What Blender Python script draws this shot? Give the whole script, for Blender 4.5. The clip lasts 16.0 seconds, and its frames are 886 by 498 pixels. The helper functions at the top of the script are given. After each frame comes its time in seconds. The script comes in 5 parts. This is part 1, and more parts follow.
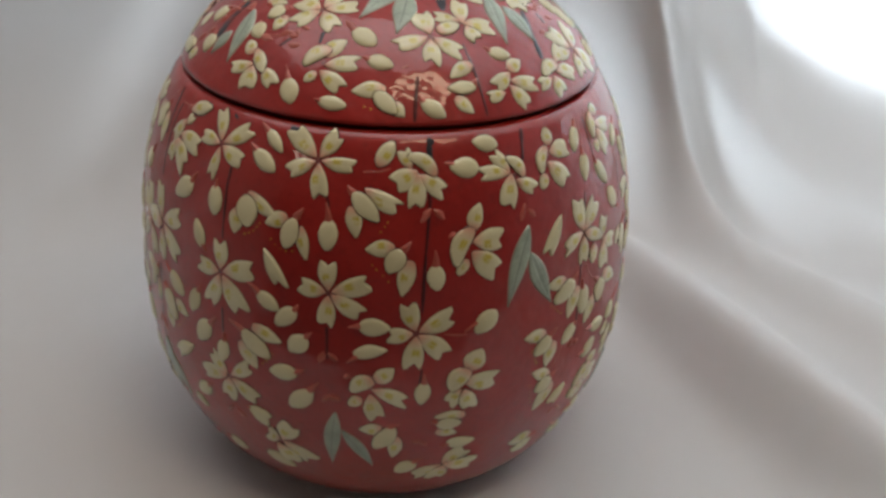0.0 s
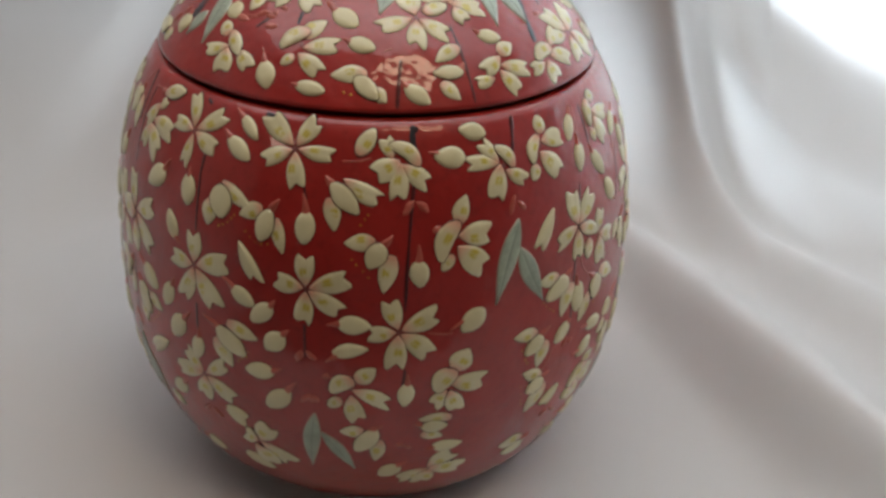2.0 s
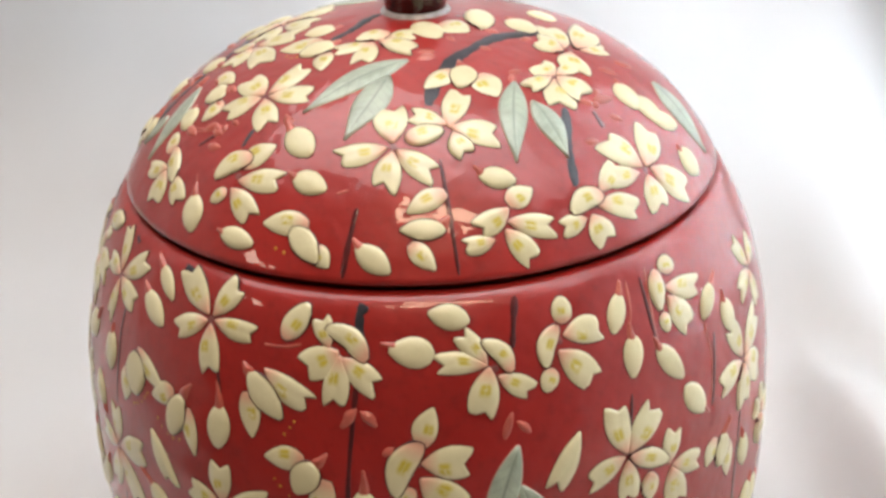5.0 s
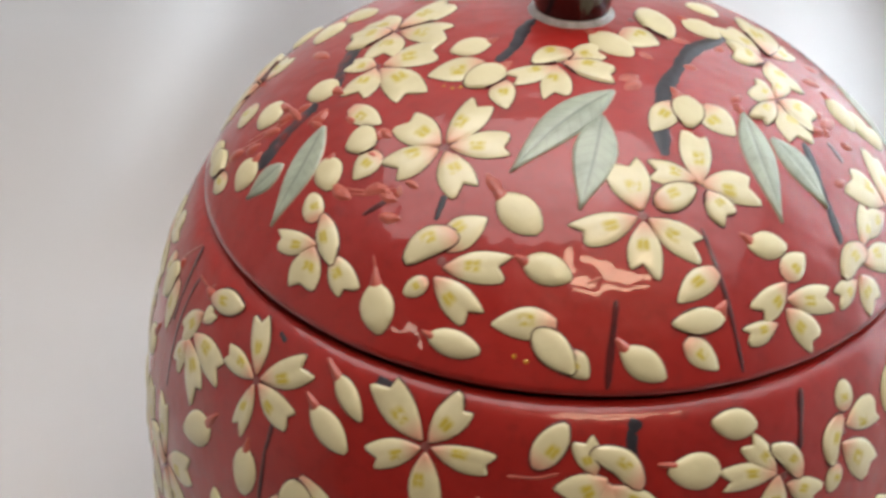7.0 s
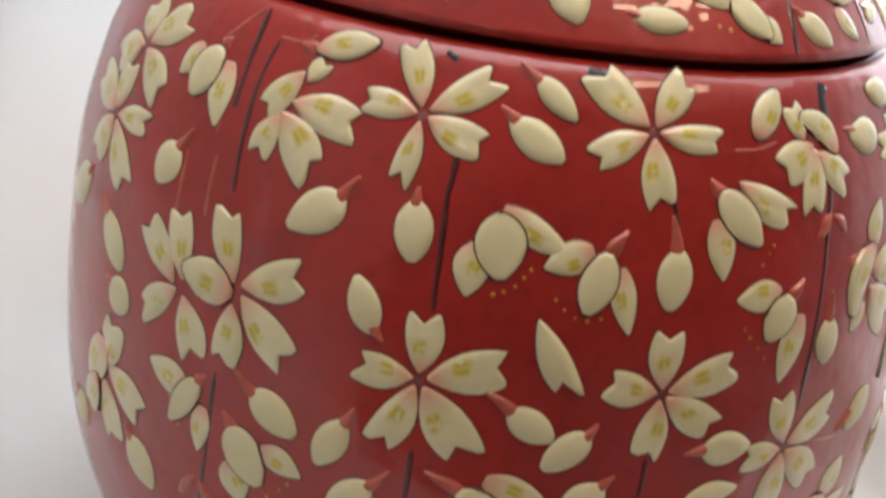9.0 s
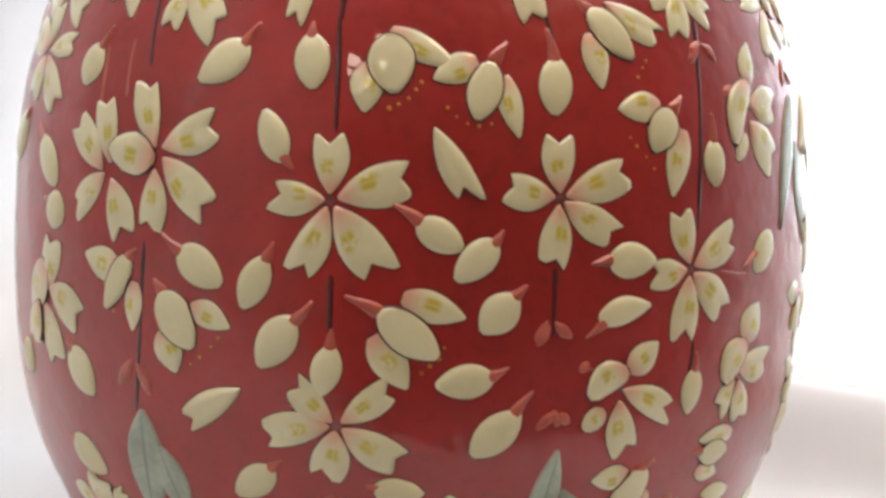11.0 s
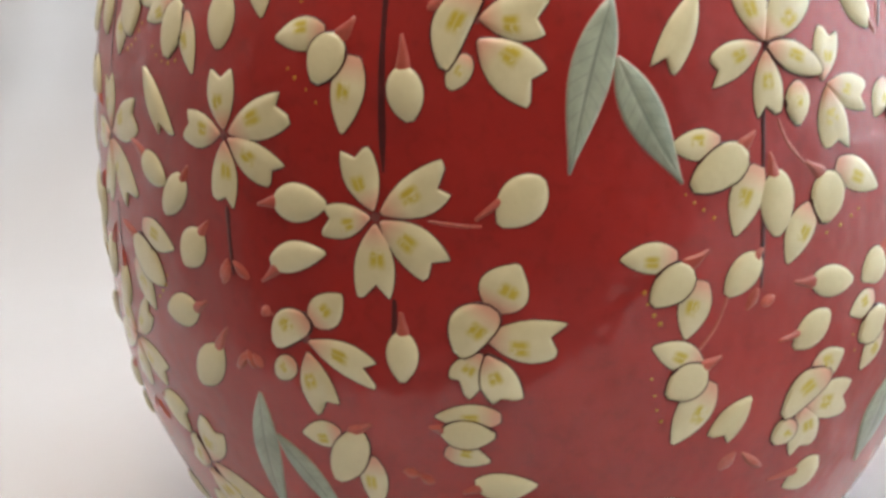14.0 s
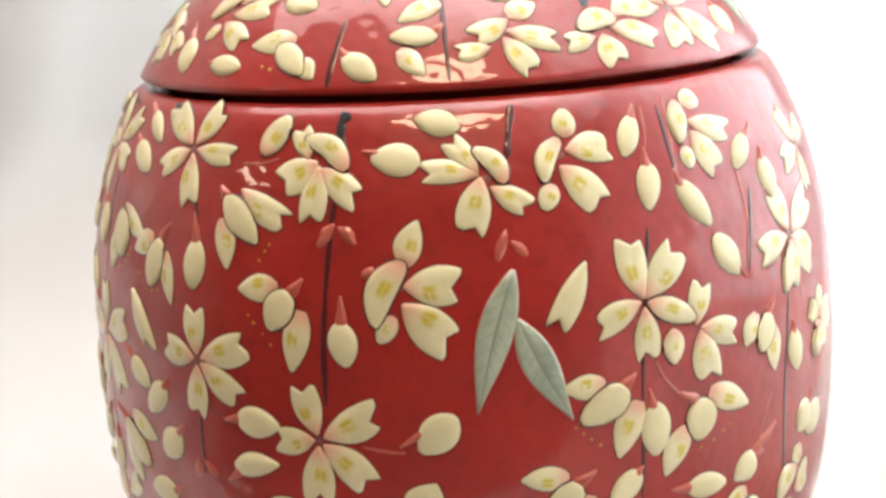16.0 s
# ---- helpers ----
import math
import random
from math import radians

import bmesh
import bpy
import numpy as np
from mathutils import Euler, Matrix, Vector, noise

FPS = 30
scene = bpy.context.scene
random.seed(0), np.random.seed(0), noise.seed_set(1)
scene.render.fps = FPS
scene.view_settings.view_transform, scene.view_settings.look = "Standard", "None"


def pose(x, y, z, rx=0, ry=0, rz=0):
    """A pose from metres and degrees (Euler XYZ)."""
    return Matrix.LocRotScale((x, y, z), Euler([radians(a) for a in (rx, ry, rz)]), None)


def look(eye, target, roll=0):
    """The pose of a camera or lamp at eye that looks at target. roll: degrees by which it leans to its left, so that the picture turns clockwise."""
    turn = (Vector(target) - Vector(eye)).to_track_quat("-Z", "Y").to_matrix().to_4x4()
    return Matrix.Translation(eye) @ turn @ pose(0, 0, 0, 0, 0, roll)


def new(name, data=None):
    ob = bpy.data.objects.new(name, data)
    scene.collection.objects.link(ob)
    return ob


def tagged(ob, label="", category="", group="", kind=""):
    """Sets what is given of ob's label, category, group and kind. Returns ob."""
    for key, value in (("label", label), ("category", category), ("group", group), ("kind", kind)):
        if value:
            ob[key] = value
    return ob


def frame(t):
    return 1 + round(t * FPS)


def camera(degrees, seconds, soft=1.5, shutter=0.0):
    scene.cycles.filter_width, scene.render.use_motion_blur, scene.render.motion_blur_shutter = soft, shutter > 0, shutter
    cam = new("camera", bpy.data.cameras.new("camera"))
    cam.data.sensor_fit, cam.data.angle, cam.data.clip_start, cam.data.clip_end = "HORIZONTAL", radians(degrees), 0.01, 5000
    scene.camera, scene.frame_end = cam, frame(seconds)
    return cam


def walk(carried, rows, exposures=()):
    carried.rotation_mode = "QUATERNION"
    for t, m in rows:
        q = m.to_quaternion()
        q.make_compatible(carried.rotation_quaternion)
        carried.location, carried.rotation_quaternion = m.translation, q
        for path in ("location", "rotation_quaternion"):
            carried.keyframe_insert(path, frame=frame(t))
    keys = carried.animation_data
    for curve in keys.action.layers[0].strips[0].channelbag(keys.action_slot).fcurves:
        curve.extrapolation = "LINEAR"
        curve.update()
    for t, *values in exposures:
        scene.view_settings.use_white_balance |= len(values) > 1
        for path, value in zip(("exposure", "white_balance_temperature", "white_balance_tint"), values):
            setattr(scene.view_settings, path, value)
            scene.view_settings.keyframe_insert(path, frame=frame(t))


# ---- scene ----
# ---- the camera and its way round the jar ----
cam = camera(38.89, 16.0, soft=3.0, shutter=0.5)
ROWS = [
    (0.0, 0.0561, -0.5064, 0.3442, 63.51, -2.23, 4.56),
    (0.5, 0.0389, -0.5047, 0.3454, 63.08, -2.97, 2.55),
    (1.0, 0.0242, -0.5006, 0.3407, 63.22, -3.50, 0.69),
    (1.5, 0.0342, -0.4943, 0.3397, 62.93, -3.37, 1.74),
    (2.0, 0.0673, -0.4804, 0.3374, 62.61, -2.21, 5.65),
    (2.5, 0.1087, -0.4589, 0.3267, 63.32, -0.29, 11.09),
    (3.0, 0.1426, -0.4351, 0.3234, 63.71, 1.01, 16.47),
    (3.5, 0.1593, -0.3869, 0.3189, 63.41, 1.64, 21.54),
    (4.0, 0.1612, -0.3464, 0.3167, 63.57, 2.00, 24.67),
    (6.3, 0.0826, -0.2830, 0.3401, 59.54, 0.25, 20.38),
    (6.5, 0.0624, -0.2749, 0.3412, 57.87, -0.18, 17.72),
    (7.0, 0.0152, -0.2720, 0.3389, 56.09, -1.88, 10.23),
    (7.5, -0.0380, -0.2756, 0.3347, 54.95, -4.02, 0.69),
    (8.0, -0.0836, -0.2737, 0.3162, 55.63, -5.61, -8.28),
    (8.5, -0.1126, -0.2747, 0.2775, 60.29, -6.53, -14.81),
    (9.0, -0.1359, -0.2788, 0.2298, 67.82, -7.89, -20.77),
    (9.2, -0.1365, -0.2845, 0.2149, 70.32, -7.56, -21.15),
    (11.3, -0.1226, -0.3331, 0.1443, 82.24, -1.39, -21.97),
    (11.5, -0.1090, -0.3373, 0.1468, 81.22, -1.44, -19.63),
    (12.0, -0.0555, -0.3391, 0.1476, 79.32, -1.00, -9.95),
    (12.5, 0.0114, -0.3461, 0.1454, 78.63, -0.03, 3.27),
    (13.0, 0.0722, -0.3313, 0.1490, 76.68, 1.50, 15.02),
    (13.5, 0.1186, -0.3110, 0.1442, 77.62, 2.67, 24.07),
    (14.0, 0.1502, -0.2933, 0.1487, 78.00, 3.56, 29.94),
    (14.5, 0.1787, -0.2940, 0.1671, 77.46, 4.18, 33.18),
    (15.0, 0.1862, -0.3026, 0.1919, 75.73, 3.89, 32.25),
    (15.5, 0.1882, -0.3043, 0.2075, 75.35, 3.60, 31.86),
    (16.0, 0.1877, -0.3086, 0.2157, 75.75, 3.35, 31.26),
]
EXPOSURES = [(0, -0.46, 6600, 12), (2.5, -0.28, 6600, 12), (3, 0.05, 6600, 12), (3.5, 0.39, 6600, 13), (4, 0.59, 6600, 13), (6.5, 0.22, 6700, 14), (7, 0.16, 6700, 14), (8, 0.25, 6700, 14), (9, 0.5, 6700, 14), (11.5, 0.86, 6600, 14), (12.5, 0.62, 6600, 14), (14.5, 0.78, 6650, 13), (16, 1.02, 6850, 13)]
walk(cam, [(t, pose(x, y, z, rx, ry, rz)) for t, x, y, z, rx, ry, rz in ROWS], EXPOSURES)

# ---- light ----
world = bpy.data.worlds.new("world")
scene.world = world
world.use_nodes = True
sky = world.node_tree.nodes.new("ShaderNodeTexSky")
sky.sky_type, sky.sun_disc = "NISHITA", False
sky.sun_elevation, sky.sun_rotation = radians(35), radians(60)
world.node_tree.links.new(sky.outputs["Color"], world.node_tree.nodes["Background"].inputs["Color"])
world.node_tree.nodes["Background"].inputs["Strength"].default_value = 0.1


def area_lamp(name, at, target, size, size_y, watts, colour):
    data = bpy.data.lights.new(name, "AREA")
    data.shape, data.size, data.size_y, data.energy, data.color = "RECTANGLE", size, size_y, watts, colour
    ob = new(name, data)
    ob.matrix_world = look(at, target)
    return ob


# backlight for the cloth, added soft fills, and the warm tubes of the room's lamps
# bright source behind the cloth at the right; its window form is assumed
area_lamp("window_daylight", (0.62, 0.745, 0.40), (0.62, 0.0, 0.40), 0.54, 0.64, 165.0, (0.78, 0.92, 1.0))
for at_y in (-0.71, -0.99):
    area_lamp("ceiling_tube_light", (0.55, at_y, 1.585), (0.55, at_y, 0.0), 0.74, 0.15, 4.5, (1.0, 0.76, 0.52))
# added soft fill from above, lifting the lid's top and the table cloth
area_lamp("ceiling_panel_light", (-0.36, 0.04, 1.585), (-0.36, 0.04, 0.0), 1.5, 1.1, 11.5, (1.0, 0.95, 0.93))
# added fill from the left, for a soft pale veil on the glaze
area_lamp("side_window_daylight", (-1.58, 0.41, 0.66), (0.0, 0.41, 0.66), 0.64, 1.0, 3.6, (0.95, 0.97, 1.0))
area_lamp("wall_tube_light", (-0.95, -1.30, 0.92), (0, 0, 0.18), 0.26, 0.10, 0.7, (1.0, 0.86, 0.68))


# ---- materials ----
def nodes_of(name):
    m = bpy.data.materials.new(name)
    m.use_nodes = True
    return m, m.node_tree.nodes, m.node_tree.links, m.node_tree.nodes["Principled BSDF"]


def mixed(nodes, links, fac, a, b, mode="MIX"):
    n = nodes.new("ShaderNodeMix")
    n.data_type, n.blend_type = "RGBA", mode
    for key, value in ((0, fac), (6, a), (7, b)):
        if hasattr(value, "is_linked"):
            links.new(value, n.inputs[key])
        else:
            n.inputs[key].default_value = value
    return n.outputs[2]


def noise_of(nodes, links, scale, detail=4.0, rough=0.6):
    n = nodes.new("ShaderNodeTexNoise")
    n.inputs["Scale"].default_value, n.inputs["Detail"].default_value, n.inputs["Roughness"].default_value = scale, detail, rough
    co = nodes.new("ShaderNodeTexCoord")
    links.new(co.outputs["Object"], n.inputs["Vector"])
    return n.outputs["Fac"]


def ramp_of(nodes, links, value, *stops):
    n = nodes.new("ShaderNodeValToRGB")
    while len(n.color_ramp.elements) < len(stops):
        n.color_ramp.elements.new(0.5)
    for el, (at, colour) in zip(n.color_ramp.elements, stops):
        el.position, el.color = at, (*colour, 1) if len(colour) == 3 else colour
    links.new(value, n.inputs["Fac"])
    return n.outputs["Color"]


def bumped(nodes, links, shader, height, strength, distance):
    n = nodes.new("ShaderNodeBump")
    n.inputs["Strength"].default_value, n.inputs["Distance"].default_value = strength, distance
    links.new(height, n.inputs["Height"])
    links.new(n.outputs["Normal"], shader.inputs["Normal"])
    if "Coat Normal" in shader.inputs:
        links.new(n.outputs["Normal"], shader.inputs["Coat Normal"])


def glaze(name, dark, light, scale, rough=0.3, coat=0.7, relief=0.25, grain=0.85, worn=None, clear=0.04, ripple=4, body=0.2):
    """Hand-painted colour under a clear glaze: brushy variation, fine specks, a slightly wavy surface."""
    m, nodes, links, shader = nodes_of(name)
    stops = [(0.3, dark), (0.7, light)] if worn is None else [(0.3, dark), (0.58, light), (0.66, worn)]
    broad = ramp_of(nodes, links, noise_of(nodes, links, scale, 5.0), *stops)
    speck = ramp_of(nodes, links, noise_of(nodes, links, scale * 14, 2.0), (0.30, (grain, grain, grain)), (0.5, (1, 1, 1)))
    links.new(mixed(nodes, links, 1.0, broad, speck, "MULTIPLY"), shader.inputs["Base Color"])
    shader.inputs["Roughness"].default_value = rough
    shader.inputs["Coat Weight"].default_value, shader.inputs["Coat Roughness"].default_value = coat, clear
    shader.inputs["Specular IOR Level"].default_value = body
    bumped(nodes, links, shader, noise_of(nodes, links, scale * ripple, 2.0, 0.4 if ripple == 4 else 0.62), relief, 0.0007 if ripple == 4 else 0.0014)
    return m


RED = glaze("red_glaze", (0.240, 0.0095, 0.0066), (0.322, 0.0142, 0.0094), 22, rough=0.40, coat=0.74, relief=0.5, clear=0.03, ripple=3.6, body=0.30)
SALMON = glaze("salmon_glaze", (0.33, 0.058, 0.040), (0.44, 0.108, 0.072), 220)
HEART = glaze("pink_heart_glaze", (0.13, 0.035, 0.035), (0.28, 0.09, 0.08), 500)
INCISED = glaze("incised_line_glaze", (0.035, 0.006, 0.008), (0.10, 0.012, 0.012), 120)
BRUSH = glaze("slate_brush_glaze", (0.010, 0.009, 0.012), (0.036, 0.034, 0.042), 60, rough=0.5, coat=0.35, worn=(0.17, 0.020, 0.016))
# brown outline of the petals, darkened for the shade under their edges
EDGE = glaze("petal_outline_and_shade", (0.030, 0.008, 0.006), (0.085, 0.018, 0.013), 260, coat=0.3)
LEAF_EDGE = glaze("leaf_outline_glaze", (0.34, 0.12, 0.09), (0.45, 0.20, 0.16), 200)
KNOB = glaze("dark_knob_glaze", (0.014, 0.004, 0.004), (0.045, 0.008, 0.008), 60, rough=0.25, coat=1.0)
# grey of the knob's skirt: reflected light put into its colour
COLLAR_SHEEN = glaze("collar_sheen_grey", (0.20, 0.17, 0.16), (0.40, 0.37, 0.35), 400)
STAMEN = glaze("ochre_stamen_glaze", (0.38, 0.16, 0.012), (0.50, 0.26, 0.03), 300)


def petal_glaze():
    """Cream petals: a pink blush at the base, olive-yellow strokes half-way, cream to the tip."""
    m, nodes, links, shader = nodes_of("cream_petal_glaze")
    uv = nodes.new("ShaderNodeUVMap")
    uv.uv_map = "along"
    split = nodes.new("ShaderNodeSeparateXYZ")
    links.new(uv.outputs["UV"], split.inputs["Vector"])
    along = split.outputs["X"]
    cream = ramp_of(nodes, links, noise_of(nodes, links, 110, 3.0), (0.3, (0.51, 0.455, 0.265)), (0.7, (0.62, 0.565, 0.355)))
    blush = ramp_of(nodes, links, along, (0.08, (0.85, 0.85, 0.85)), (0.36, (0, 0, 0)))
    colour = mixed(nodes, links, blush, cream, (0.58, 0.28, 0.19, 1))
    band = ramp_of(nodes, links, along, (0.30, (0, 0, 0)), (0.38, (1, 1, 1)), (0.52, (1, 1, 1)), (0.64, (0, 0, 0)))
    specks = ramp_of(nodes, links, noise_of(nodes, links, 460, 3.0), (0.36, (0, 0, 0)), (0.46, (1, 1, 1)))
    info, drift, side = nodes.new("ShaderNodeObjectInfo"), nodes.new("ShaderNodeMath"), nodes.new("ShaderNodeMath")
    drift.operation, side.operation = "MULTIPLY_ADD", "ABSOLUTE"
    drift.inputs[1].default_value = 0.8
    links.new(info.outputs["Random"], drift.inputs[0])
    links.new(split.outputs["Y"], drift.inputs[2])
    lower = nodes.new("ShaderNodeMath")
    lower.operation, lower.inputs[1].default_value = "SUBTRACT", 0.4
    links.new(drift.outputs[0], lower.inputs[0])
    links.new(lower.outputs[0], side.inputs[0])
    strokes = ramp_of(nodes, links, side.outputs[0], (0.0, (0.5, 0.5, 0.5)), (0.10, (1, 1, 1)), (0.26, (1, 1, 1)), (0.5, (0, 0, 0)))
    both = mixed(nodes, links, 1.0, mixed(nodes, links, 1.0, band, strokes, "MULTIPLY"), specks, "MULTIPLY")
    colour = mixed(nodes, links, both, colour, (0.44, 0.34, 0.025, 1))
    links.new(colour, shader.inputs["Base Color"])
    shader.inputs["Roughness"].default_value = 0.38
    shader.inputs["Coat Weight"].default_value, shader.inputs["Coat Roughness"].default_value = 0.6, 0.08
    bumped(nodes, links, shader, noise_of(nodes, links, 240, 2.0, 0.4), 0.3, 0.0007)
    return m


def bud_glaze():
    m = glaze("cream_bud_glaze", (0.52, 0.465, 0.275), (0.61, 0.555, 0.35), 60, rough=0.38, coat=0.5, relief=0.3, grain=0.97)
    return m


def leaf_glaze():
    """Grey-green leaves with darker veins slanting from the midrib."""
    m, nodes, links, shader = nodes_of("grey_green_leaf_glaze")
    uv = nodes.new("ShaderNodeUVMap")
    uv.uv_map = "along"
    split = nodes.new("ShaderNodeSeparateXYZ")
    links.new(uv.outputs["UV"], split.inputs["Vector"])
    side = nodes.new("ShaderNodeMath")
    side.operation = "ABSOLUTE"
    links.new(split.outputs["Y"], side.inputs[0])
    base = ramp_of(nodes, links, noise_of(nodes, links, 110, 5.0), (0.3, (0.20, 0.24, 0.18)), (0.7, (0.36, 0.405, 0.31)))
    rib = ramp_of(nodes, links, side.outputs[0], (0.03, (0.8, 0.8, 0.8)), (0.11, (0, 0, 0)))
    slant = nodes.new("ShaderNodeMath")
    slant.operation = "MULTIPLY_ADD"
    links.new(side.outputs[0], slant.inputs[0])
    slant.inputs[1].default_value = -0.10
    links.new(split.outputs["X"], slant.inputs[2])
    wave = nodes.new("ShaderNodeMath")
    wave.operation = "SINE"
    scaled = nodes.new("ShaderNodeMath")
    scaled.operation = "MULTIPLY"
    links.new(slant.outputs[0], scaled.inputs[0])
    scaled.inputs[1].default_value = 62
    links.new(scaled.outputs[0], wave.inputs[0])
    veins = ramp_of(nodes, links, wave.outputs[0], (0.80, (0, 0, 0)), (0.98, (0.24, 0.24, 0.24)))
    colour = mixed(nodes, links, rib, base, (0.13, 0.16, 0.13, 1))
    colour = mixed(nodes, links, veins, colour, (0.13, 0.16, 0.13, 1))
    links.new(colour, shader.inputs["Base Color"])
    shader.inputs["Roughness"].default_value = 0.4
    shader.inputs["Coat Weight"].default_value, shader.inputs["Coat Roughness"].default_value = 0.5, 0.08
    bumped(nodes, links, shader, noise_of(nodes, links, 260, 3.0), 0.3, 0.0006)
    return m


PETAL, BUD, LEAF = petal_glaze(), bud_glaze(), leaf_glaze()


def fabric(name, colour, sheer=0.0):
    m, nodes, links, shader = nodes_of(name)
    lighter = tuple(min(1, c * 1.05) for c in colour)
    links.new(ramp_of(nodes, links, noise_of(nodes, links, 5, 4.0), (0.3, colour), (0.7, lighter)), shader.inputs["Base Color"])
    shader.inputs["Roughness"].default_value = 0.9
    shader.inputs["Sheen Weight"].default_value = 0.15
    bumped(nodes, links, shader, noise_of(nodes, links, 900, 2.0), 0.12, 0.0004)
    if sheer:
        through_it, both = nodes.new("ShaderNodeBsdfTranslucent"), nodes.new("ShaderNodeMixShader")
        through_it.inputs["Color"].default_value = (*colour, 1)
        both.inputs["Fac"].default_value = sheer
        links.new(shader.outputs["BSDF"], both.inputs[1])
        links.new(through_it.outputs["BSDF"], both.inputs[2])
        links.new(both.outputs["Shader"], nodes["Material Output"].inputs["Surface"])
    return m


CLOTH = fabric("white_cloth", (0.665, 0.66, 0.66), 0.33)
PLASTER = fabric("grey_wall_paint", (0.10, 0.095, 0.09))
WHITEWASH = fabric("white_ceiling_paint", (0.72, 0.71, 0.69))
FLOORING = fabric("floor_board", (0.09, 0.06, 0.045))


# ---- building ----
def solid(name, verts, faces, material, parent=None, label="", slots=None, uvs=None, smooth=True):
    """One mesh object from vertices and faces; slots: a material index for each face."""
    data = bpy.data.meshes.new(name)
    data.from_pydata([tuple(v) for v in verts], [], faces)
    for m in material if isinstance(material, (list, tuple)) else [material]:
        data.materials.append(m)
    if slots:
        data.polygons.foreach_set("material_index", slots)
    if smooth:
        data.polygons.foreach_set("use_smooth", [True] * len(faces))
    if uvs is not None:
        layer = data.uv_layers.new(name="along")
        for loop in data.loops:
            layer.data[loop.index].uv = uvs[loop.vertex_index]
    data.update()
    ob = new(name, data)
    ob.parent = parent
    return tagged(ob, label)


def box(name, lo, hi, material, parent=None, label=""):
    verts = [(x, y, z) for z in (lo[2], hi[2]) for y in (lo[1], hi[1]) for x in (lo[0], hi[0])]
    faces = [(0, 2, 3, 1), (4, 5, 7, 6), (0, 1, 5, 4), (2, 6, 7, 3), (0, 4, 6, 2), (1, 3, 7, 5)]
    return solid(name, verts, faces, material, parent, label, smooth=False)


# ---- the room ----
HALF, HIGH, T, DOWN, NORTH = 1.6, 1.6, 0.08, -0.75, 0.76
tagged(box("floor", (-HALF, -HALF, DOWN - T), (HALF, NORTH, DOWN), FLOORING), "plain dark brown floor", "floor", kind="structure")
tagged(box("ceiling", (-HALF, -HALF, HIGH), (HALF, NORTH, HIGH + T), WHITEWASH), "plain white ceiling", "ceiling", kind="structure")
tagged(box("wall_east", (HALF, -HALF - T, DOWN), (HALF + T, NORTH + T, HIGH + T), PLASTER), "plain grey wall", "wall", kind="structure")
tagged(box("wall_south", (-HALF, -HALF - T, DOWN), (HALF, -HALF, HIGH + T), PLASTER), "plain grey wall", "wall", kind="structure")
# unseen wall; its opening only makes room for the added side fill
wall = tagged(new("wall_west"), "unseen white wall round an opening for the added side fill", "wall", kind="structure")
for lo, hi in (((-HALF - T, -HALF - T, DOWN), (-HALF, 0.08, HIGH + T)), ((-HALF - T, 0.74, DOWN), (-HALF, NORTH + T, HIGH + T)),
               ((-HALF - T, 0.08, DOWN), (-HALF, 0.74, 0.15)), ((-HALF - T, 0.08, 1.17), (-HALF, 0.74, HIGH + T))):
    box("wall_panel", lo, hi, WHITEWASH, wall)
# unseen wall, set close behind the cloth to hold the backlight
wall = tagged(new("wall_north"), "unseen grey wall round an opening for the light behind the cloth", "wall", kind="structure")
for lo, hi in (((-HALF, NORTH, DOWN), (0.34, NORTH + T, HIGH + T)), ((0.90, NORTH, DOWN), (HALF, NORTH + T, HIGH + T)),
               ((0.34, NORTH, DOWN), (0.90, NORTH + T, 0.07)), ((0.34, NORTH, 0.73), (0.90, NORTH + T, HIGH + T))):
    box("wall_panel", lo, hi, PLASTER, wall)


# ---- the table under the cloth ----
table = tagged(new("table"), "plain white table under the draped cloth", "table")
box("tabletop", (-0.46, -0.215, -0.034), (0.265, 0.13, -0.004), WHITEWASH, table)
for x in (-0.44, 0.19):
    for y in (-0.20, 0.05):
        box("leg", (x, y, DOWN), (x + 0.06, y + 0.06, -0.034), WHITEWASH, table)


# ---- the cloth: one sheet over the table and up behind the jar ----
def ridge(x, y, a, b, near, far, wide_a, wide_b, ha, hb):
    """Height of a fold along the line a-b: near and far stretch its flanks."""
    dx, dy = b[0] - a[0], b[1] - a[1]
    length = math.hypot(dx, dy)
    s = ((x - a[0]) * dx + (y - a[1]) * dy) / length ** 2
    off = ((x - a[0]) * dy - (y - a[1]) * dx) / length
    k = min(1, max(0, s))
    wide = wide_a + (wide_b - wide_a) * k
    end = 1.0 if 0 <= s <= 1 else math.exp(-((s - k) * length / 0.06) ** 2)
    q = off / (wide * (far if off < 0 else near))
    return (ha + (hb - ha) * k) * math.exp(-q * q) * end


# the height of the crest beside the jar, by x: above it the sheet hollows back towards the backlight
def crest(x):
    return 0.018 + 0.057 * math.exp(-(x - 0.185) / 0.055)


